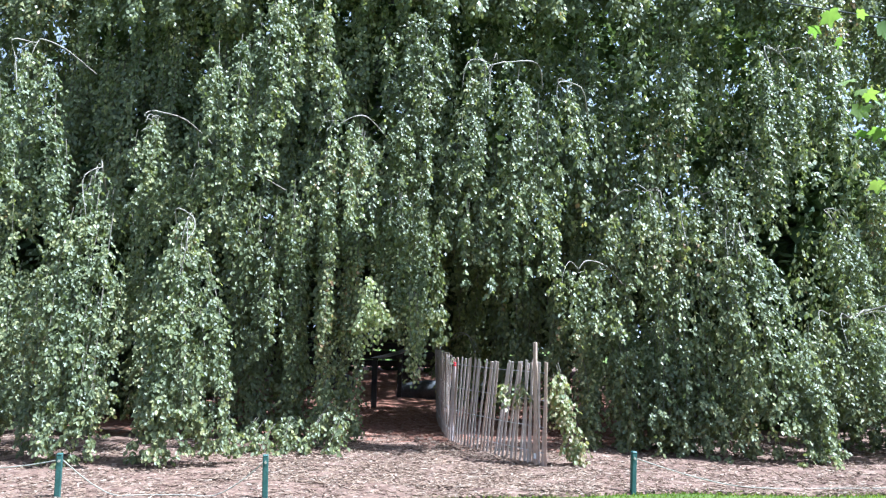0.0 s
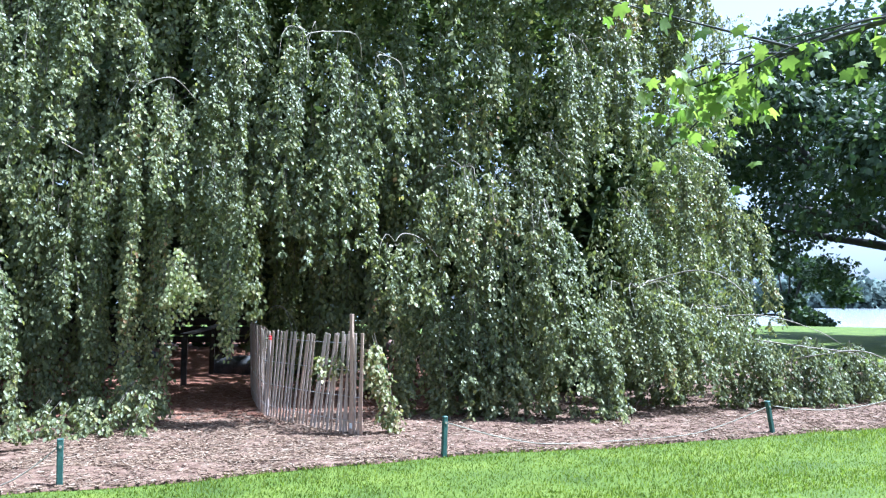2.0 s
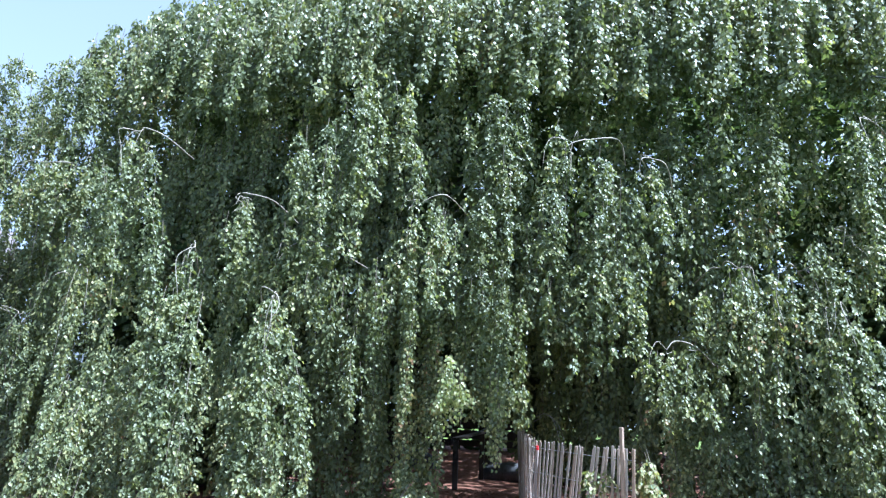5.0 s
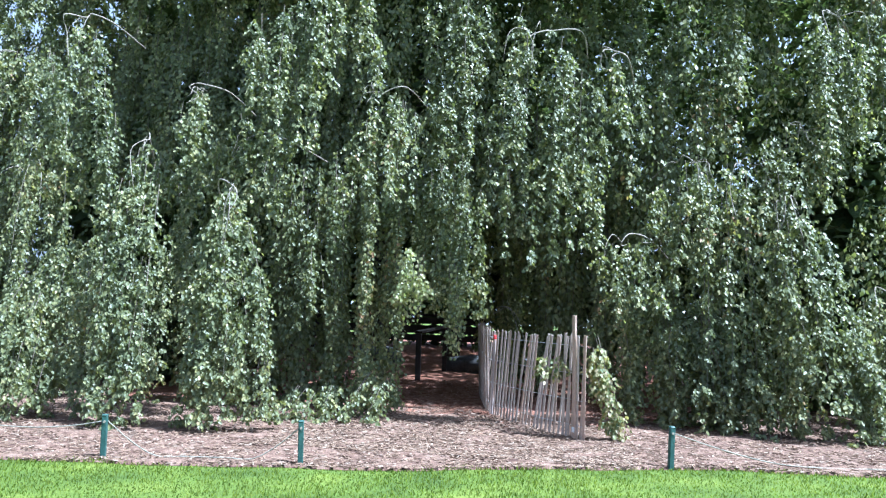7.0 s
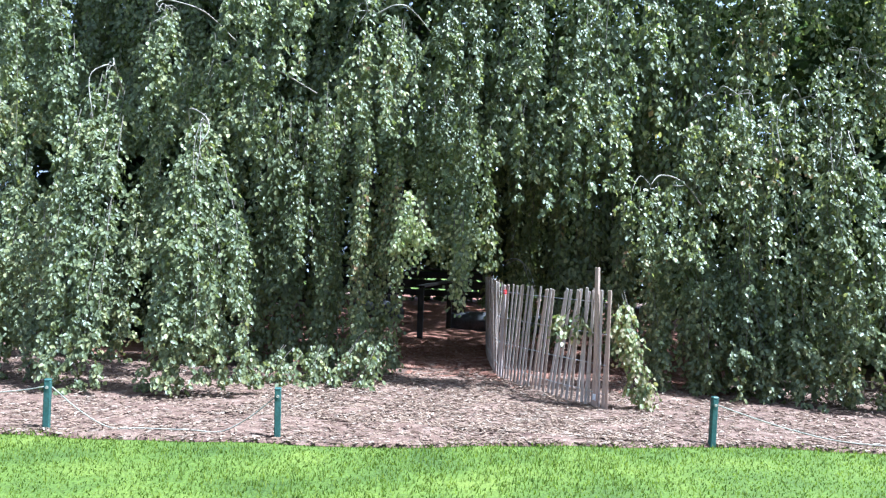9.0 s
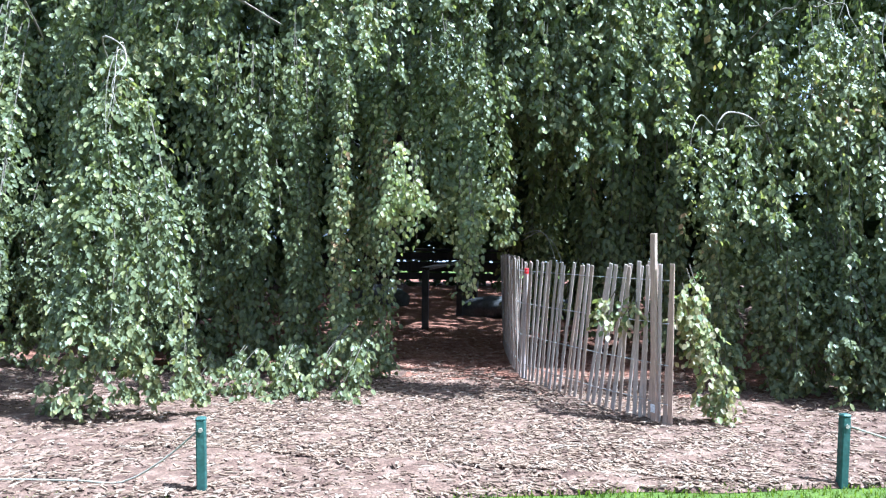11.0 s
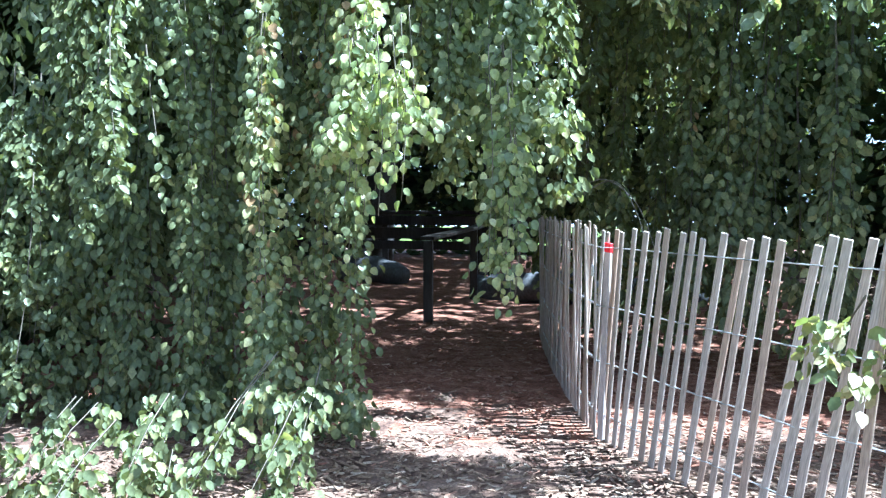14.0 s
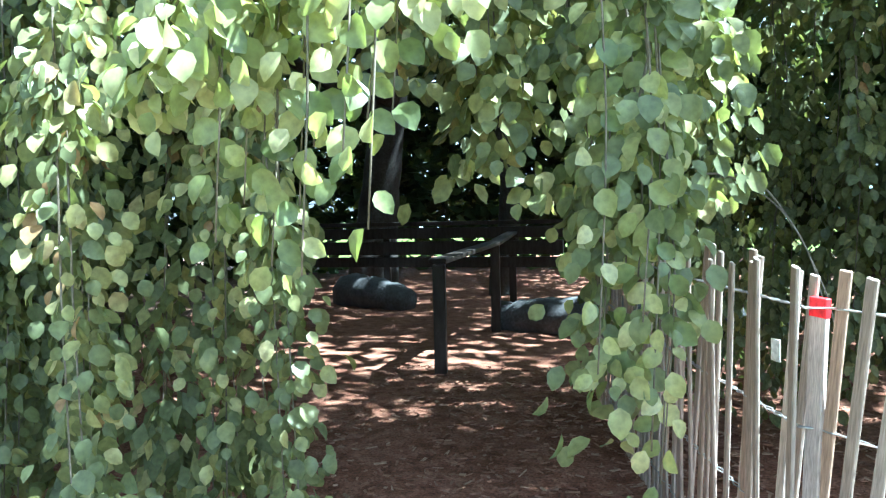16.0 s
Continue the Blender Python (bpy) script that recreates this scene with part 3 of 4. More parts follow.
mass(-8.35, 10.8, 7.55, -8.06, 10.5, 5.25, 0.70, 0.65)
mass(-2.4, 9.4, 2.5, -2.31, 9.2, 1.05, 0.19, 0.26, dens=0.7)
# beyond the picket fence
mass(1.91, 10.7, 6.3, 1.91, 10.5, 3.06, 0.54, 0.49, dens=0.5)
mass(2.94, 10.8, 6.3, 2.86, 10.6, 3.72, 0.64, 0.63, dens=0.5)
mass(4.3, 10.1, 5.49, 4.4, 9.8, 3.13, 0.44, 0.44, twig=1)
mass(3.85, 9.9, 3.9, 3.73, 9.6, 2.41, 0.35, 0.52, dome=0.12, twig=1)
mass(2.51, 9.8, 3.48, 2.35, 9.6, 1.58, 0.32, 0.54, twig=1)
mass(3.16, 9.8, 3.42, 3.3, 9.3, 0.06, 0.40, 0.73, dome=0.12, dens=1.2, twig=1)
mass(3.65, 9.5, 2.91, 4.16, 8.95, 0.02, 0.24, 0.61, dome=0.12, dens=1.2, twig=1)
mass(4.21, 9.1, 1.37, 4.61, 8.9, 0.02, 0.17, 0.25)
mass(1.79, 9.5, 2.39, 1.79, 9.3, 1.36, 0.41, 0.43, twig=1)
mass(2.23, 9.9, 1.81, 2.47, 9.75, 0.02, 0.59, 0.75)
mass(2.74, 9.65, 1.5, 3.02, 9.4, 0.02, 0.46, 0.84, dome=0.12)
mass(5.14, 10.4, 3.26, 5.15, 10.1, 1.85, 0.28, 0.43, twig=1)
mass(6.54, 11.0, 4.26, 6.5, 10.6, 0.62, 0.54, 1.12)
mass(7.59, 11.2, 3.37, 7.81, 11.0, 0.95, 0.29, 0.50)
mass(5.07, 9.7, 1.84, 5.37, 9.5, 0.27, 0.54, 0.91, dome=0.12, dens=1.6, depth=0.4, twig=1)
mass(6.2, 9.9, 1.56, 6.49, 9.7, 0.16, 0.48, 0.79, dens=1.6, depth=0.4, twig=1)
mass(7.2, 10.0, 1.06, 6.97, 9.8, 0.06, 0.28, 0.53, dome=0.35, dens=1.7)
mass(8.01, 10.1, 1.09, 7.83, 9.8, 0.02, 0.29, 0.56, dome=0.35, dens=1.7)
mass(8.97, 10.4, 0.96, 8.78, 10.1, 0.02, 0.29, 0.52, dome=0.35, dens=1.7)
mass(9.75, 10.6, 0.75, 9.57, 10.3, 0.04, 0.21, 0.42, dome=0.35, dens=1.7)
mass(10.31, 10.8, 0.68, 10.15, 10.7, 0.30, 0.24, 0.27)
mass(5.06, 10.8, 6.75, 4.95, 10.4, 3.34, 0.69, 0.53)
mass(7.03, 11.6, 6.69, 6.69, 11.3, 4.13, 0.60, 0.72, dens=0.9, twig=1)
mass(7.76, 11.7, 6.83, 7.86, 11.6, 5.91, 0.20, 0.26, dens=0.6)
mass(6.34, 11.4, 7.44, 6.13, 11.2, 5.15, 0.54, 0.60)
for i, P in enumerate(([(6.4, 10.2, 1.3), (7.1, 9.8, 1.36), (7.9, 9.6, 1.12), (8.6, 9.6, 0.7)], [(7.0, 9.9, 1.0), (7.7, 9.6, 0.9), (8.5, 9.55, 0.78), (9.1, 9.7, 0.4)],
                       [(7.6, 9.9, 0.7), (8.3, 9.4, 0.86), (8.8, 9.35, 0.72), (9.7, 9.8, 0.55)], [(5.0, 9.6, 1.75), (5.7, 9.0, 1.98), (6.3, 8.95, 1.7), (6.7, 9.1, 1.1)])):
    under_beech(part("arching_branch", branch_bm(P, 0.012, 0.003, 5, 5, 0.2, i), M_PALE, None, "pale bare arching branch"))
# dense layers close behind
mass(-3.6, 10.0, 2.2, -3.6, 9.6, 0.02, 0.5, 0.6)
mass(-4.7, 10.0, 2.4, -4.7, 9.6, 0.02, 0.5, 0.65)
mass(-5.8, 10.0, 2.4, -5.8, 9.5, 0.02, 0.5, 0.65)
mass(5.6, 10.6, 2.2, 5.6, 10.3, 0.02, 0.5, 0.7)
for px, py in ((-11.9, 11.9), (-11.0, 11.5), (-9.9, 11.3), (-8.9, 11.0), (-7.7, 10.6)):
    curtain(px, py, 4.4 + 0.3 * math.sin(3 * px), 0.05, 0.8, depth=0.4, out=0.3, wt=0.7, jag=0.08, drop=0.25, arch=False, dens=1900, simple=True)
for px, py in ((-9.4, 12.6), (-8.5, 12.2), (-7.6, 11.8), (-6.7, 11.4), (-5.8, 11.2), (-4.9, 11.0), (-4.0, 10.9), (-3.1, 10.9), (-2.2, 11.0)):
    curtain(px, py, 6.8, 2.8, 0.75, depth=0.5, out=0.2, wt=0.9, jag=0.15, drop=0.1, arch=False, dens=1500, size=0.075, simple=True)
curtain(-9.8, 12.0, 7.5, 3.0, 0.95, depth=0.5, out=0.4, wt=0.85, drop=0.12, jag=0.3, gaps=False)
curtain(-7.2, 10.2, 3.6, 0.1, 0.8, depth=0.4, out=0.4, wt=0.5, jag=0.2)
curtain(-12.2, 11.6, 3.7, 0.2, 0.7, depth=0.4, out=0.4, wt=0.7, jag=0.1, arch=False, gaps=False)
curtain(-10.8, 11.8, 4.6, 0.1, 0.9, depth=0.4, out=0.2, wt=0.9, jag=0.06, drop=0.15, arch=False, gaps=False)
curtain(-9.0, 11.2, 4.7, 0.1, 0.9, depth=0.4, out=0.3, wt=0.7, jag=0.15)
# the upper crown, whose shade lies on the inner layers
for k in range(15):
    px = -8.4 + 1.05 * k
    curtain(px, 10.35 + 0.02 * (px + 1) ** 2, 8.4, 5.9, 0.75, depth=0.4, out=0.2, wt=0.9, jag=0.3, drop=0.15, arch=False, dens=1500, size=0.085, simple=True)
    curtain(px + 0.5, 11.0 + 0.02 * (px + 1) ** 2, 9.4, 6.6, 0.8, depth=0.6, out=0.3, wt=0.9, jag=0.4, drop=0.15, arch=False, dens=1200, size=0.1, simple=True, twigs=False)

# the deeper layers of the crown, tier upon tier round its outline
CX, CY, AX, AY = -1.0, 18.5, 10.6, 8.7


def outline(phi, f):
    c, s = math.cos(phi), math.sin(phi)
    rr = (abs(c / AX) ** 2.8 + abs(s / AY) ** 2.8) ** (-1 / 2.8)
    return CX + f * rr * c, CY + f * rr * s


tr = random.Random(5)
for z, f, span in ((1.9, 0.9, 2.0), (3.4, 0.91, 2.0), (4.9, 0.91, 2.2), (6.4, 0.89, 2.2), (8.0, 0.85, 2.4), (9.8, 0.79, 2.6), (11.8, 0.66, 2.8), (13.6, 0.45, 3.0)):
    count = int(2 * math.pi * 9.5 * f / 1.15)
    for i in range(count):
        phi = 2 * math.pi * i / count + tr.uniform(-0.04, 0.04)
        px, py = outline(phi, f * tr.uniform(0.96, 1.03) * (1.07 if abs(math.cos(phi)) > 0.6 else 1.0))
        front = math.sin(phi) < 0.05
        zt, zb = z + tr.uniform(-0.3, 0.5), z - span + tr.uniform(-0.3, 0.3)
        if -2.1 < px < 2.3 and py < CY and zb < 1.9:
            continue
        # some pieces left out above the fence to let sun reach the path
        if 0.5 < px < 4.3 and py < CY and 2.5 < z < 6 and tr.random() < 0.4:
            continue
        if not front and abs(px + 3) < 6:
            zb = max(zb, 0.85)
        if not front or z > 12.5:
            curtain(px, py, zt, max(zb, 0.1), 1.0, depth=0.6, out=0.3, face=phi + math.pi / 2, dens=330, size=0.17, simple=True, arch=False, wt=0.9, drop=0.1, spread=0.14, twigs=False)
        else:
            curtain(px, py, zt, max(zb, 0.1), 0.8, depth=0.4, out=0.2, face=phi + math.pi / 2, dens=400, size=0.085, simple=True, arch=False, wt=0.8, drop=0.25, spread=0.07, twigs=False)
# the shaded wall of leaves behind the fence
for i, (px, py) in enumerate(((0.55, 12.3), (1.15, 11.6), (1.8, 11.2), (2.5, 10.8), (0.1, 13.2))):
    curtain(px, py, 3.2, 0.06, 0.6, depth=0.45, out=0.1, dens=1500, size=0.075, arch=False, wt=0.95, jag=0.2, drop=0.1)
    curtain(px, py - 0.3, 4.8, 2.0, 0.6, depth=0.35, out=0.1, dens=1000, size=0.075, arch=False, wt=0.95, jag=0.3, drop=0.1)

# the leafy roof inside the crown, coarse leaves added to keep light out
k = 34000
ph = rng.uniform(0, 2 * np.pi, k)
zz = rng.uniform(2.6, 15.0, k)
ff = np.interp(zz, [2, 6, 8, 10, 12, 14, 15.2], [0.93, 0.9, 0.84, 0.74, 0.6, 0.4, 0.1]) * np.sqrt(rng.uniform(0.1, 1, k))
rr = (np.abs(np.cos(ph) / AX) ** 2.8 + np.abs(np.sin(ph) / AY) ** 2.8) ** (-1 / 2.8)
p = np.stack([CX + ff * rr * np.cos(ph), CY + ff * rr * np.sin(ph), zz], 1)
ok = (zz > 4.2) | (ff > 0.8) & (p[:, 1] > 13)
p = p[ok]
k = len(p)
ph = rng.uniform(0, 2 * np.pi, 26000)
keep = ~((np.sin(ph) < 0) & (np.abs(CX + 9 * np.cos(ph) - 0.0) < 4.5))
ph = ph[keep]
rr = (np.abs(np.cos(ph) / AX) ** 2.8 + np.abs(np.sin(ph) / AY) ** 2.8) ** (-1 / 2.8) * rng.uniform(0.74, 0.9, len(ph))
p = np.concatenate([p, np.stack([CX + rr * np.cos(ph), CY + rr * np.sin(ph), np.where((np.sin(ph) > 0) & (np.abs(np.cos(ph)) < 0.7) & (rng.uniform(0, 1, len(ph)) < 0.4), rng.uniform(1.0, 5.0, len(ph)), rng.uniform(0.05, 5.0, len(ph)))], 1)])
inner = len(ph)
ph2 = rng.uniform(-np.pi, 0, 20000)
z2 = rng.uniform(3.0, 10.0, 20000)
rr2 = (np.abs(np.cos(ph2) / AX) ** 2.8 + np.abs(np.sin(ph2) / AY) ** 2.8) ** (-1 / 2.8) * np.interp(z2, [3, 6, 8, 10], [0.84, 0.82, 0.77, 0.7]) * rng.uniform(0.94, 1.02, 20000)
p = np.concatenate([np.stack([CX + rr2 * np.cos(ph2), CY + rr2 * np.sin(ph2), z2], 1), p])
# roof leaves dropped over the fence so that more light comes through
thin = (p[:, 0] > 0.6) & (p[:, 0] < 4.5) & (p[:, 1] < 14.5) & (p[:, 2] > 3.2) & (rng.uniform(0, 1, len(p)) < 0.55)
shell = 20000 - int(thin[:20000].sum())
inner -= int(thin[-inner:].sum())
p = p[~thin]
k = len(p)
L = rng.uniform(0.18, 0.36, k)
L[-inner:] *= 1.5
L[:shell] *= 0.62
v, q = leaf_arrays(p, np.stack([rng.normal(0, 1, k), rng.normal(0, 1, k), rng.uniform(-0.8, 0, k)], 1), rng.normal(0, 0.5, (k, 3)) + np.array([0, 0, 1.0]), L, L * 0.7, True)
crown = under_beech(new("crown", array_mesh("crown", v, q, [M_LEAF_SHADED])))
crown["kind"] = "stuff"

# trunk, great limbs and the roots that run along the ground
under_beech(part("trunk", branch_bm([(-4.3, 20.4, -0.1), (-4.3, 20.4, 0.35), (-4.1, 20.3, 1.8), (-3.6, 19.6, 4.0), (-2.8, 18.4, 7.0), (-2.0, 18.0, 12.0)], 0.5, 0.1, 14, 6, 0.03), M_BARK, None, "smooth grey beech trunk, deep shade put into its colour"))
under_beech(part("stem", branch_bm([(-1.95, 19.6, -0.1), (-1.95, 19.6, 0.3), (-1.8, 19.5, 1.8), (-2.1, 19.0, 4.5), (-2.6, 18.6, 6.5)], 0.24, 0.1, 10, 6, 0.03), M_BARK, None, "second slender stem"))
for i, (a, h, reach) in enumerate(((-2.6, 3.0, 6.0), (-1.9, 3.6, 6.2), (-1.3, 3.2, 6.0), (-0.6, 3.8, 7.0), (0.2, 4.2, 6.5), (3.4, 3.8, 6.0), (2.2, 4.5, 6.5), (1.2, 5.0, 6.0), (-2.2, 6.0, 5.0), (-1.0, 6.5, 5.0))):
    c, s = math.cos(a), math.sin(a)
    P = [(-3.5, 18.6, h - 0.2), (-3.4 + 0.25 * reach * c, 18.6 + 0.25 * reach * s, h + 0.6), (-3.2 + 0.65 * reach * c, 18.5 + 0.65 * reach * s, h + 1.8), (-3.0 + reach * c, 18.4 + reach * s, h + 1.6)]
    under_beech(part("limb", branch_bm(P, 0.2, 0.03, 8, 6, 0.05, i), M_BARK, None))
under_beech(part("root", branch_bm([(-1.5, 16.2, 0.05), (-0.8, 15.8, 0.2), (0.2, 15.6, 0.22), (1.4, 15.9, 0.1)], 0.26, 0.16, 9, 6, 0.05, 3), M_LIMB, None, "grey limb lying along the mulch"))
under_beech(part("root", branch_bm([(-3.0, 17.7, 0.1), (-3.5, 17.9, 0.2), (-4.1, 18.5, 0.15)], 0.2, 0.3, 9, 6, 0.05, 4), M_LIMB, None, "grey limb lying along the mulch"))

# the leaves nearest to the path, one by one
LEAVES = []
for w0, bend in ((0.78, 0.1), (0.84, 0.2), (0.72, 0.05), (0.8, -0.05)):
    lv, lq = leaf_arrays(np.zeros((1, 3)), np.array([[0, 0, -1.0]]), np.array([[0, -1.0, 0.15 + bend]]), np.array([0.048]), np.array([0.048 * w0]), fine=True)
    LEAVES.append(array_mesh("leaf", lv, lq, [M_LEAF_OWN], smooth=True))
lr = random.Random(21)
for strand in range(20):
    if strand < 12:
        sx, sy, z0, z1 = lr.uniform(-1.1, -0.76), lr.uniform(8.76, 8.92), lr.uniform(1.75, 2.1), lr.uniform(1.22, 1.46)
    else:
        sx, sy, z0, z1 = lr.uniform(-0.52, -0.36), lr.uniform(9.15, 9.28), lr.uniform(1.5, 2.0), lr.uniform(0.8, 1.25)
    for g in range(15):
        z = z0 + (z1 - z0) * g / 14
        ob = new("leaf", LEAVES[lr.randrange(4)])
        ob.parent = clump
        side = 1 if g % 2 else -1
        sc = lr.uniform(0.75, 1.2)
        ob.matrix_basis = pose(sx + 0.012 * side, sy + lr.uniform(-0.02, 0.02), z, lr.uniform(-35, 15), lr.uniform(15, 60) * -side, lr.uniform(-50, 50)) @ Matrix.Diagonal((sc, sc, sc, 1))
    P = [(sx, sy + 0.03, z0 + 0.04), (sx, sy, z0), (sx + 0.02, sy, (z0 + z1) / 2), (sx, sy, z1)]
    under_beech(part("twig", branch_bm(P, 0.003, 0.0015, 4, 3, 0.05, strand), M_TWIG, None))

for i, P in enumerate(([(-0.15, 11.7, 1.42), (0.05, 11.5, 1.47), (0.25, 11.2, 1.3), (0.36, 11.0, 1.0), (0.4, 10.95, 0.8)],
                       [(-0.15, 11.5, 1.35), (0.1, 11.2, 1.45), (0.25, 10.9, 1.2), (0.3, 10.7, 0.9)])):
    under_beech(part("bare_twig", branch_bm(P, 0.006, 0.002, 5, 5, 0.12, i), M_PALE, None, "dead pale twig drooping behind the fence"))

# ---- the slatted snow fence beside the path ----
fence = thing("picket_fence", pose(1.05, 8.36, 0), "weathered grey-brown wire-bound picket fence beside the path", "fence")
FHOME = fence.matrix_world.inverted()


def picket_mesh(w, h, t):
    bm = box_bm(w, t, h, 0.003)
    for vt in bm.verts:
        if vt.co.z > h - 0.01:
            vt.co.x *= 0.96
    me = bpy.data.meshes.new("picket")
    bm.to_mesh(me)
    bm.free()
    me.materials.append(M_PICKET)
    return me


PICKETS = [picket_mesh(w, h, 0.011) for w, h in ((0.038, 1.2), (0.034, 1.19), (0.041, 1.21), (0.036, 1.18))]
LINE = [Vector((1.17, 8.22, 0)), Vector((0.98, 8.45, 0)), Vector((0.66, 8.83, 0)), Vector((0.28, 9.4, 0)), Vector((-0.03, 9.93, 0)), Vector((-0.17, 10.6, 0)), Vector((-0.32, 11.5, 0)), Vector((-0.44, 12.4, 0)), Vector((-0.52, 13.2, 0))]
fr = random.Random(9)


def along(d):
    for a, b in zip(LINE, LINE[1:]):
        n = (b - a).length
        if d <= n:
            return a + (b - a) * (d / n), (b - a).normalized()
        d -= n
    return LINE[-1], (LINE[-1] - LINE[-2]).normalized()


total = sum((b - a).length for a, b in zip(LINE, LINE[1:]))
d, tops = 0.0, []
while d < total:
    p, w = along(d)
    lean = (1.5 if d < 0.3 else 11 * min(1, (d - 0.2) / 0.5)) * (1 if d < 2.0 else 0.6) + fr.uniform(-1.2, 1.2)
    ob = new("picket", PICKETS[fr.randrange(4)])
    ob.parent = fence
    ob.matrix_parent_inverse = FHOME
    ang = math.degrees(math.atan2(w.y, w.x))
    ob.matrix_basis = pose(p.x, p.y, -0.02 + fr.uniform(-0.015, 0.02), fr.uniform(-2, 2), -lean, ang + fr.uniform(-9, 9))
    tops.append((p, w, lean))
    d += fr.choice((0.078, 0.084, 0.088, 0.092)) * (0.62 if d < 0.35 else 1 if d < 1.8 else 0.75)
for h in (0.17, 0.45, 0.75, 1.06):
    for side in (-1, 1):
        pts = []
        for i, (p, w, lean) in enumerate(tops):
            nrm = Vector((-w.y, w.x, 0))
            c = p - w * (h * math.sin(radians(lean))) + nrm * (0.009 * side) + Vector((0, 0, h))
            pts.append(c)
            if i + 1 < len(tops):
                n2 = tops[i + 1][0] - w * (h * math.sin(radians(tops[i + 1][2]))) + Vector((0, 0, h))
                pts.append((c - nrm * (0.009 * side) + n2) / 2)
        bm = branch_bm([tuple(x) for x in pts], 0.0026, 0.0026, 4, 2, 0.0)
        ob = part("wire", bm, M_WIRE, fence, "twisted pale steel wire")
        ob.matrix_parent_inverse = FHOME
bm = box_bm(0.05, 0.03, 1.42, 0.004)
ob = part("fence_post", bm, M_PICKET, fence, "taller grey wooden post")
ob.matrix_parent_inverse = FHOME
ob.matrix_basis = pose(1.07, 8.31, -0.02, 0, 1.0, 125)
bm = box_bm(0.05, 0.018, 1.1, 0.003)
ob = part("stake", bm, M_STAKE, fence, "pale survey stake")
ob.matrix_parent_inverse = FHOME
ob.matrix_basis = pose(0.0, 9.87, -0.02, 0, -3, 122)
tip = part("stake_tip", box_bm(0.052, 0.02, 0.05, 0.002), M_RED, ob, "bright red painted tip")
tip.location = (0, 0, 1.055)


tag = part("tag", box_bm(0.045, 0.004, 0.06, 0.001), M_TRIM, fence, "small white tag")
tag.matrix_parent_inverse = FHOME
tag.matrix_basis = pose(1.055, 8.285, 0.1, 0, 0, 125)
tag = part("tag", box_bm(0.04, 0.004, 0.06, 0.001), M_TRIM, fence, "small white tag")
tag.matrix_parent_inverse = FHOME
tag.matrix_basis = pose(-0.05, 9.93, 0.9, 0, 0, 110)

# ---- green posts with a slack rope at the bed's edge ----
def rope_post(x, y, rx, ry, h=0.42):
    t = thing("rope_post", pose(x, y, -0.03, rx, ry, 20), "short green painted wooden post at the bed's edge", "post", "posts along the mulch bed")
    part("post", box_bm(0.05, 0.045, h, 0.006), M_GREEN, t)
    cap = part("cap", box_bm(0.054, 0.049, 0.02, 0.008), M_GREEN, t, "rounded lighter cap")
    cap.location = (0, 0, h - 0.005)
    bm = bmesh.new()
    bmesh.ops.create_cone(bm, cap_ends=True, segments=10, radius1=0.012, radius2=0.012, depth=0.058, matrix=pose(0, 0, h - 0.05, 90, 0, 0))
    part("rope_eye", bm, M_ROPE, t)
    return t


rope_post(-4.93, 5.95, 2, 4)
rope_post(-3.19, 6.03, 0, 0)
rope_post(-1.4, 6.27, 0, -1)
rope_post(1.94, 7.06, 0, 2)
rope_post(5.98, 7.8, 0, -12)
rope_post(9.3, 9.3, 0, -6)
rope_post(12.6, 12.7, 0, -8)


def rope(a, b, low, name="rope"):
    P = []
    for i in range(9):
        s = i / 8
        z = a[2] + (b[2] - a[2]) * s - 4 * low * s * (1 - s)
        P.append((a[0] + (b[0] - a[0]) * s, a[1] + (b[1] - a[1]) * s + 0.05 * math.sin(3 * s), max(z, 0.035)))
    ob = part(name, branch_bm(P, 0.0055, 0.0055, 5, 3, 0.0), M_ROPE, None)
    tagged(ob, "thin slack pale rope between the green posts", "rope", "ropes between the posts")


rope((-4.93, 5.97, 0.34), (-3.21, 6.05, 0.34), 0.1)
rope((-3.17, 6.05, 0.34), (-1.42, 6.29, 0.34), 0.42)
rope((1.96, 7.08, 0.34), (5.95, 7.82, 0.33), 0.36)
rope((6.0, 7.82, 0.33), (9.28, 9.32, 0.33), 0.16)
rope((9.32, 9.32, 0.33), (12.6, 12.7, 0.33), 0.2)

# ---- dark rail fence in the shade round the trunk ----
rail_fence = thing("rail_fence", pose(-1.75, 13.72, 0), "dark wooden post and rail fence in deep shade", "fence")
RHOME = rail_fence.matrix_world.inverted()


def rail_part(name, bm, m):
    ob = part(name, bm, M_DARKWOOD, rail_fence)
    ob.matrix_parent_inverse = RHOME
    ob.matrix_basis = m
    return ob


for x, y, h in ((-1.75, 13.72, 0.93), (-1.58, 15.9, 0.98), (-1.68, 18.6, 1.02), (-3.6, 18.8, 1.05), (-5.6, 19.0, 1.05)):
    rail_part("rail_post", box_bm(0.1, 0.1, h, 0.008), pose(x, y, -0.02, 0, 0, 5))


def rail(a, b, w, t):
    a, b = Vector(a), Vector(b)
    n = (b - a).length
    v = b - a
    rail_part("rail", box_bm(n + 0.1, w, t, 0.006, False), Matrix.Translation((a + b) / 2) @ v.to_track_quat("X", "Z").to_matrix().to_4x4())


rail((-1.75, 13.72, 0.935), (-1.58, 15.9, 0.985), 0.15, 0.04)
rail((-1.58, 15.9, 0.985), (-1.68, 18.6, 1.02), 0.15, 0.04)
for h, t in ((0.6, 0.15), (0.81, 0.2), (1.03, 0.16), (1.17, 0.06)):
    rail((-1.0, 18.5, h), (-3.6, 18.75, h), 0.05, t)
    rail((-3.6, 18.75, h), (-5.6, 18.95, h), 0.05, t)

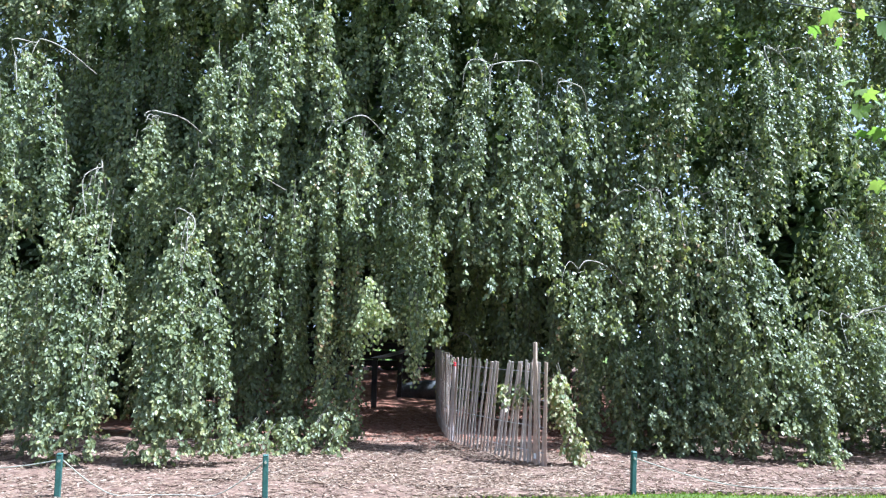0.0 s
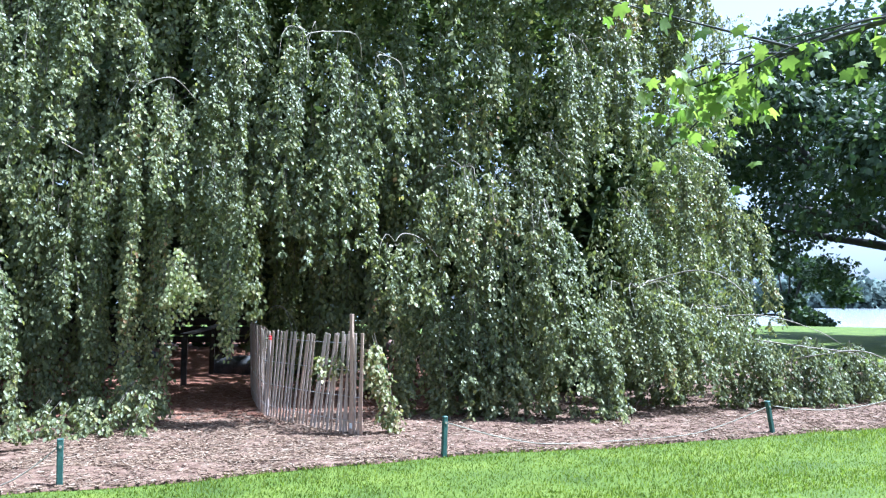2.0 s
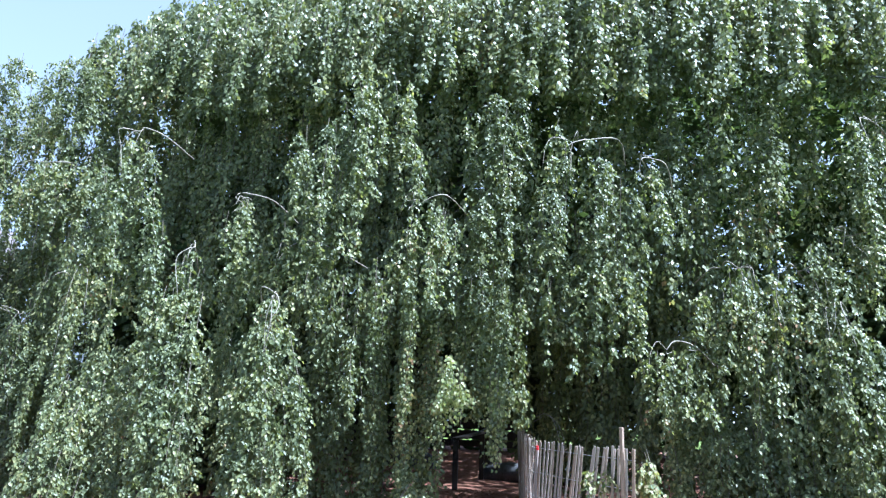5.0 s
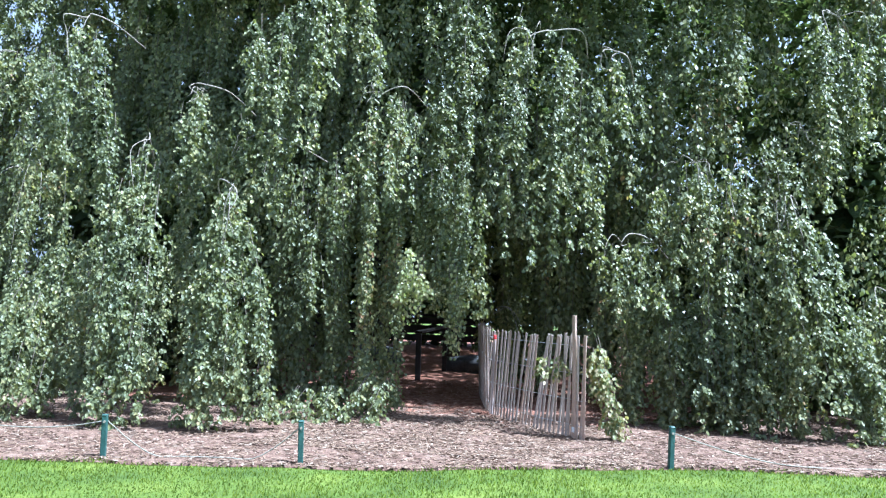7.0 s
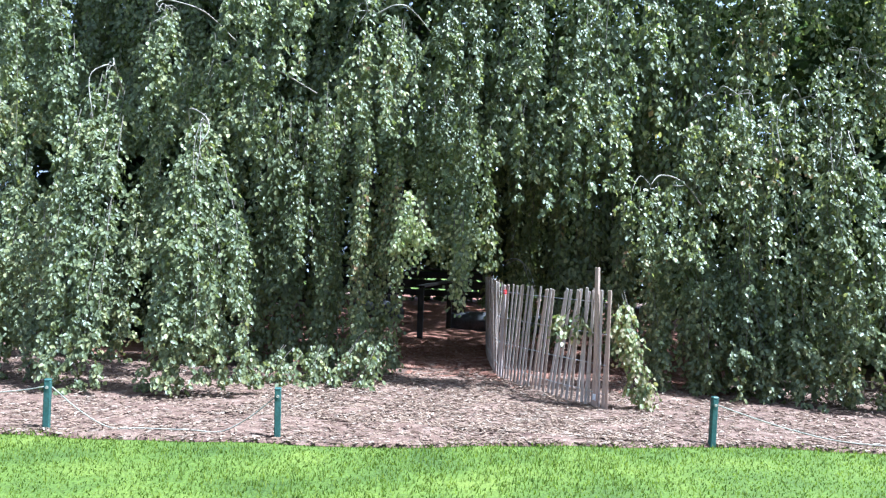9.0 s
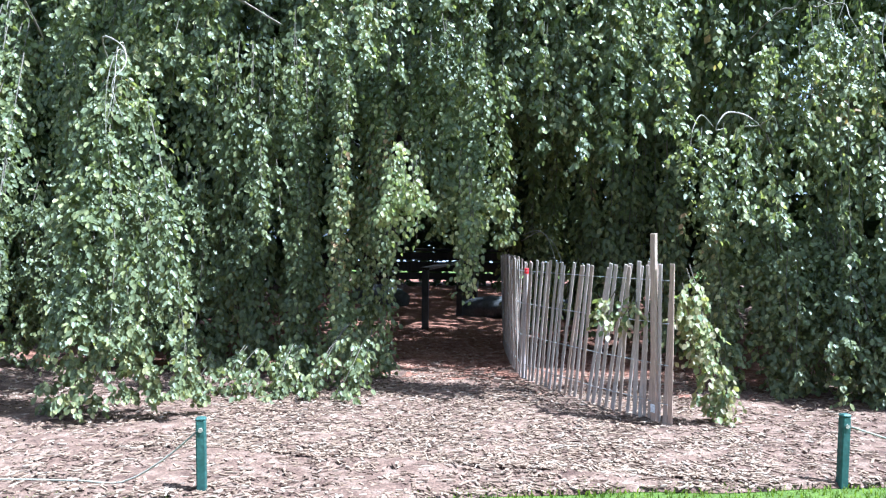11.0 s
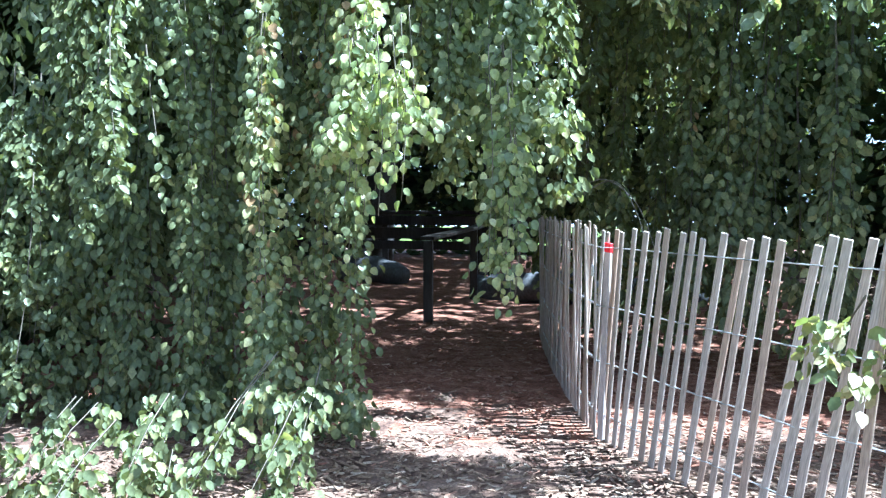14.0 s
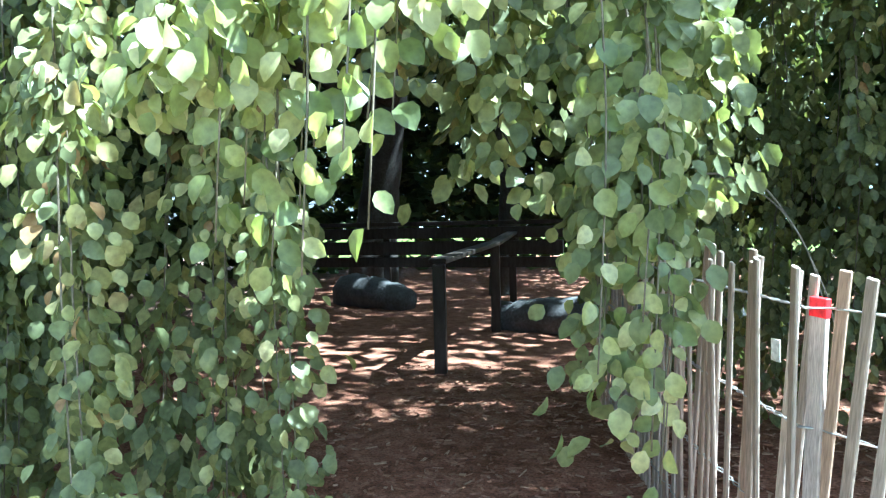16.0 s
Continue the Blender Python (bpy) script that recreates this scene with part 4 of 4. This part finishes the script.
# ---- the brick house beyond the tree ----
house = thing("brick_house", pose(-23.75, 20.6, 0, 0, 0, 48.3) @ Matrix.Diagonal((1, 1, 1.035, 1)), "red brick house with pale slate roof and tall chimneys", "house")


def house_part(name, bm, mat, m, label="", parent=None):
    ob = part(name, bm, mat, parent or house, label)
    ob.matrix_basis = m
    return ob


house_part("wall", box_bm(16, 9, 5.4), M_BRICK, pose(-4.0, 5.2, 0), "red brick wall")
bm = bmesh.new()
pts = [(-13, 0.2, 5.3), (5.0, 0.2, 5.3), (5.0, 10.2, 5.3), (-13, 10.2, 5.3), (-13, 5.2, 8.0), (5.0, 5.2, 8.0)]
vs = [bm.verts.new(x) for x in pts]
for f in ((0, 1, 5, 4), (2, 3, 4, 5), (1, 2, 5), (3, 0, 4), (3, 2, 1, 0)):
    bm.faces.new([vs[i] for i in f])
house_part("roof", bm, M_SLATE, Matrix.Identity(4), "pale weathered slate roof")
house_part("bay_wall", box_bm(3.6, 2.0, 4.8), M_BRICK, pose(-1.0, -0.2, 0), "red brick bay")
bm = bmesh.new()
vs = [bm.verts.new(x) for x in ((-4.2, -1.5, 6.0), (-0.2, -1.5, 5.9), (1.2, -1.5, 4.8), (1.2, 1.4, 4.8), (-0.2, 1.4, 6.0), (-4.2, 1.4, 6.0), (1.2, -1.5, 4.65), (-4.2, -1.5, 4.65), (-4.2, 1.4, 4.65), (1.2, 1.4, 4.65))]
for f in ((0, 1, 4, 5), (1, 2, 3, 4), (0, 7, 6, 2, 1), (2, 6, 9, 3), (3, 9, 8, 5, 4), (5, 8, 7, 0), (6, 7, 8, 9)):
    bm.faces.new([vs[i] for i in f])
house_part("bay_roof", bm, M_STONE, Matrix.Identity(4))
house_part("gutter", box_bm(5.5, 0.16, 0.16, 0.03), M_TRIM, pose(-1.5, -1.6, 4.6), "white gutter")
house_part("downpipe", box_bm(0.1, 0.1, 4.6, 0.02), M_TRIM, pose(-0.3, -1.28, 0), "white downpipe")
win = house_part("window", box_bm(0.9, 0.1, 1.3, 0.01), M_TRIM, pose(1.9, 0.66, 3.5), "white framed window")
house_part("pane", box_bm(0.36, 0.04, 1.1), M_GLASS, pose(-0.2, -0.05, 0.1), "dark pane", win)
house_part("pane", box_bm(0.36, 0.04, 1.1), M_GLASS, pose(0.2, -0.05, 0.1), "dark pane", win)
awning = house_part("awning", box_bm(5.2, 0.08, 0.1), M_TRIM, pose(-1.9, -1.3, 4.2), "green and white striped awning")
for i in range(13):
    bm = bmesh.new()
    n = 5
    a = [bm.verts.new((x, -1.7 * k / n, -1.1 * (k / n) ** 1.5)) for k in range(n + 1) for x in (-0.2, 0.2)]
    for k in range(n):
        bm.faces.new((a[2 * k], a[2 * k + 1], a[2 * k + 3], a[2 * k + 2]))
    bmesh.ops.solidify(bm, geom=bm.faces[:], thickness=0.02)
    house_part("stripe", bm, M_AWN_G if i % 2 else M_TRIM, pose(-2.4 + 0.4 * i, 0, 0), "", awning)
for i in range(2):
    house_part("porch_post", box_bm(0.16, 0.16, 3.0, 0.01), M_TRIM, pose(-3.9 + 4.4 * i, -2.9, 0), "white porch post")


def chimney(x, y, z0, z1, w):
    c = house_part("chimney", box_bm(w, w * 0.8, z1 - z0 - 0.5, 0.02), M_CHIMNEY, pose(x, y, z0), "tall orange-red brick chimney stack")
    h = z1 - z0
    for k in (-1, 0, 1):
        bm = bmesh.new()
        bmesh.ops.create_cone(bm, cap_ends=True, segments=8, radius1=w * 0.2, radius2=w * 0.2, depth=h - 0.9, matrix=Matrix.Translation((k * w * 0.32, -w * 0.38, (h - 0.9) / 2 + 0.3)))
        house_part("flute", bm, M_CHIMNEY, Matrix.Identity(4), "", c)
    for k, (g, zz) in enumerate(((1.12, h - 0.75), (1.22, h - 0.55), (1.3, h - 0.36), (1.18, h - 0.2))):
        house_part("course", box_bm(w * g, w * 0.8 * g + 0.1, 0.16, 0.03), M_CHIMNEY if k < 2 else M_STONE, pose(0, -0.04, zz), "", c)
    return c


chimney(-1.05, 1.0, 5.6, 10.6, 1.15)
chimney(0.45, 5.2, 7.3, 10.0, 0.85)


# ---- the broad dark tree on the far lawn ----
def crown_lumps(r, centres, per, size, mat, name):
    P, N = [], []
    for cx0, cy0, cz0, rad in centres:
        d = unit(r.normal(0, 1, (per, 3)))
        rr0 = rad * r.uniform(0.55, 1.05, (per, 1)) * (1 + 0.2 * np.sin(5 * d[:, :1] + 3 * d[:, 1:2]))
        P.append(np.array([cx0, cy0, cz0]) + d * rr0 * np.array([1, 1, 0.62]))
        N.append(d + r.normal(0, 0.5, (per, 3)) + np.array([0, 0, 0.5]))
    P, N = np.concatenate(P), np.concatenate(N)
    k = len(P)
    L = size * r.uniform(0.6, 1.4, k)
    v, q = leaf_arrays(P, r.normal(0, 1, (k, 3)) + np.array([0, 0, -0.4]), N, L, L * 0.7, True)
    return array_mesh(name, v, q, [mat])


def broad_tree(x, y, trunk_r, height, reach, seed, lumps, per, size, low, label):
    r = np.random.default_rng(seed)
    t = thing("broad_tree", pose(x, y, float(ground_height(x, y))), label, "tree")
    part("trunk", branch_bm([(0, 0, -0.2), (0, 0, 0.3), (0.05, 0, 1.6), (0.1, 0.1, height * 0.35), (0.3, 0.2, height * 0.75)], trunk_r * 1.1, trunk_r * 0.3, 12, 6, 0.04, seed), M_BARK, t, "thick dark trunk")
    centres = []
    for i in range(lumps):
        a, h = r.uniform(0, 2 * np.pi), r.uniform(low, height)
        k = math.sqrt(max(0.05, 1 - ((h - 0.5 * height) / (0.56 * height)) ** 2)) * reach * math.sqrt(r.uniform(0.15, 1))
        centres.append((k * math.cos(a), k * math.sin(a), h, r.uniform(0.9, 1.7) * reach / 8))
    for i in range(9):
        c = centres[i]
        part("limb", branch_bm([(0.05, 0, height * 0.28), (c[0] * 0.35, c[1] * 0.35, height * 0.3 + 0.25 * (c[2] - height * 0.3)), (c[0] * 0.75, c[1] * 0.75, c[2] * 0.92), (c[0], c[1], c[2])], trunk_r * 0.38, 0.05, 7, 5, 0.06, i), M_BARK, t)
    ob = new("crown", crown_lumps(r, centres, per, size, M_OAKLEAF, "crown"))
    ob.parent = t
    ob["kind"] = "stuff"
    return t


big = broad_tree(24.1, 25.9, 0.62, 12.5, 9.5, 4, 140, 660, 0.24, 3.0, "broad dark green tree with a thick trunk on the lawn")
part("limb", branch_bm([(0, 0, 3.6), (-1.6, 0.6, 4.4), (-3.4, 1.2, 5.1), (-5.2, 1.9, 5.6)], 0.28, 0.1, 8, 5, 0.06, 77), M_BARK, big, "long level bare limb")
broad_tree(44.0, 36.0, 0.4, 11.0, 7.0, 8, 50, 300, 0.4, 0.8, "leafy green tree standing further down the lawn")
broad_tree(34.0, 50.0, 0.25, 5.5, 4.5, 12, 34, 260, 0.4, 0.5, "low bushy tree above the shore")

pave = bmesh.new()
vs = []
for i in range(17):
    s0 = i / 16
    c = Vector((20.2 + 26 * s0, 23.2 + 3.2 * s0 + 0.6 * math.sin(3 * s0), 0.012))
    vs.append((pave.verts.new(c + Vector((0, -0.55, 0))), pave.verts.new(c + Vector((0, 0.55, 0)))))
for a, b in zip(vs, vs[1:]):
    pave.faces.new((a[0], b[0], b[1], a[1]))
ob = part("pavement", pave, M_PATH, None)
tagged(ob, "narrow grey gravel path across the lawn", "path", kind="structure")

# ---- the bay and its far shore ----
bm = bmesh.new()
bmesh.ops.create_circle(bm, cap_ends=True, segments=64, radius=1500, matrix=Matrix.Translation((400, 500, -1.6)))
tagged(part("water", bm, M_WATER, None), "pale bright water of the bay", "water", kind="structure")
r = np.random.default_rng(31)
cent = []
for i in range(300):
    a = r.uniform(0.3, 1.3)
    dd = r.uniform(430, 520)
    cent.append((dd * math.cos(a), dd * math.sin(a), -1 + r.uniform(0, 12), r.uniform(6, 11)))
ob = new("far_woods", crown_lumps(r, cent, 115, 3.8, M_FAR_HAZE, "far_woods"))
tagged(ob, "green wooded shore across the bay with haze in its colour", "woods", kind="stuff")
far_house = thing("shore_house", pose(300, 318, -1.6, 0, 0, -45), "small white house on the far shore", "house")
part("wall", box_bm(11, 7, 6.5), M_TRIM, far_house)
bm = bmesh.new()
vs = [bm.verts.new(x) for x in ((-6, -4, 6.4), (6, -4, 6.4), (6, 4, 6.4), (-6, 4, 6.4), (-6, 0, 9.0), (6, 0, 9.0))]
for f in ((0, 1, 5, 4), (2, 3, 4, 5), (1, 2, 5), (3, 0, 4), (3, 2, 1, 0)):
    bm.faces.new([vs[i] for i in f])
part("roof", bm, M_STONE, far_house)
for i in range(3):
    w0 = part("window", box_bm(1.2, 0.2, 1.8), M_GLASS, far_house)
    w0.location = (-3.5 + 3.5 * i, -3.5, 3.2)
boat = thing("boat", pose(152, 160, -1.6, 0, 0, 30), "small moored boat on the bay", "boat")
bm = box_bm(4.5, 1.6, 0.8, 0.1)
for vt in bm.verts:
    if vt.co.x > 1:
        vt.co.y *= 0.3
part("hull", bm, M_DARKWOOD, boat)
c0 = part("cabin", box_bm(1.4, 1.1, 0.9, 0.1), M_TRIM, boat)
c0.location = (-0.3, 0, 0.75)

# ---- the maple bough that reaches in overhead ----
maple = thing("maple_tree", pose(7.2, 0.4, 0), "maple with bright yellow-green leaves on a reaching bough", "tree")
MHOME = maple.matrix_world.inverted()


def maple_part(name, bm, mat, label=""):
    ob = part(name, bm, mat, maple, label)
    ob.matrix_parent_inverse = MHOME
    return ob


maple_part("trunk", branch_bm([(7.2, 0.4, -0.1), (7.2, 0.4, 0.5), (7.15, 0.45, 2.5), (7.3, 0.3, 5.5), (7.5, 0.0, 8.0)], 0.24, 0.09, 10, 5, 0.04), M_BARK)
BOUGHS = [[(7.15, 0.45, 3.0), (5.6, 1.3, 3.45), (4.4, 1.75, 3.2), (3.55, 2.2, 2.9), (3.0, 2.65, 2.76), (2.55, 2.95, 2.62)]]
tw = random.Random(3)
for k in range(16):
    f = tw.uniform(0.5, 0.95) * 5
    i = min(int(f), 4)
    a = Vector(BOUGHS[0][i]).lerp(Vector(BOUGHS[0][i + 1]), f - i)
    d = Vector((-0.6, 0.55, -0.1)) + Vector((tw.gauss(0, 0.35), tw.gauss(0, 0.35), tw.gauss(-0.05, 0.25)))
    n = tw.uniform(0.35, 0.8)
    b = a + d * n * 0.5 + Vector((0, 0, tw.uniform(-0.03, 0.06)))
    BOUGHS.append([tuple(a), tuple(b), tuple(b + d * n * 0.5 + Vector((0, 0, tw.uniform(-0.12, 0.02))))])
for i, P in enumerate(BOUGHS):
    maple_part("bough", branch_bm(P, 0.026 if i == 0 else 0.007, 0.004 if i == 0 else 0.0025, 6, 5, 0.1, i), M_BARK, "dark thin bough")


def maple_leaf_mesh(seed):
    """Five pointed lobes with shallow bays, drooping a little from the middle."""
    r = random.Random(seed)
    bm = bmesh.new()
    ring = []
    for deg, rad in ((90, 1.0), (76, 0.72), (66, 0.55), (48, 0.72), (36, 0.9), (22, 0.66), (8, 0.5), (-14, 0.62), (-34, 0.42), (-70, 0.3), (-90, 0.12),
                     (-110, 0.3), (-146, 0.42), (-166, 0.62), (172, 0.5), (158, 0.66), (144, 0.9), (132, 0.72), (114, 0.55), (104, 0.72)):
        a, q = radians(deg), rad * 0.07 * r.uniform(0.92, 1.08)
        ring.append(bm.verts.new((q * math.cos(a), q * math.sin(a) + 0.03, -3.2 * q * q + r.uniform(-0.003, 0.003))))
    mid = bm.verts.new((0, 0.03, 0.002))
    for i in range(len(ring)):
        f = bm.faces.new((mid, ring[i], ring[(i + 1) % len(ring)]))
        f.smooth = True
    me = bpy.data.meshes.new("leaf")
    bm.to_mesh(me)
    bm.free()
    me.materials.append(M_MAPLE)
    return me


MAPLE = [maple_leaf_mesh(i) for i in range(4)]
mr = random.Random(17)


def maple_leaf(c):
    ob = new("leaf", MAPLE[mr.randrange(4)])
    ob.parent = maple
    ob.matrix_parent_inverse = MHOME
    sc = mr.uniform(0.5, 1.0)
    ob.matrix_basis = Matrix.Translation(c) @ pose(0, 0, 0, 0, 0, mr.uniform(0, 360)) @ pose(0, 0, 0, mr.uniform(-95, -15), mr.uniform(-35, 35), 0) @ Matrix.Diagonal((sc, sc, sc, 1))


for P in BOUGHS[1:]:
    a, b, c = (Vector(x) for x in P)
    for k in range(9):
        s0 = mr.uniform(0.35, 1.0)
        maple_leaf((a.lerp(b, s0 * 2) if s0 < 0.5 else b.lerp(c, s0 * 2 - 1)) + Vector((mr.gauss(0, 0.05), mr.gauss(0, 0.05), mr.uniform(-0.1, 0.02))))
for k in range(120):
    maple_leaf(Vector((2.62 + mr.gauss(0, 0.2), 2.95 + mr.gauss(0, 0.16), 2.56 + mr.gauss(0, 0.11))))
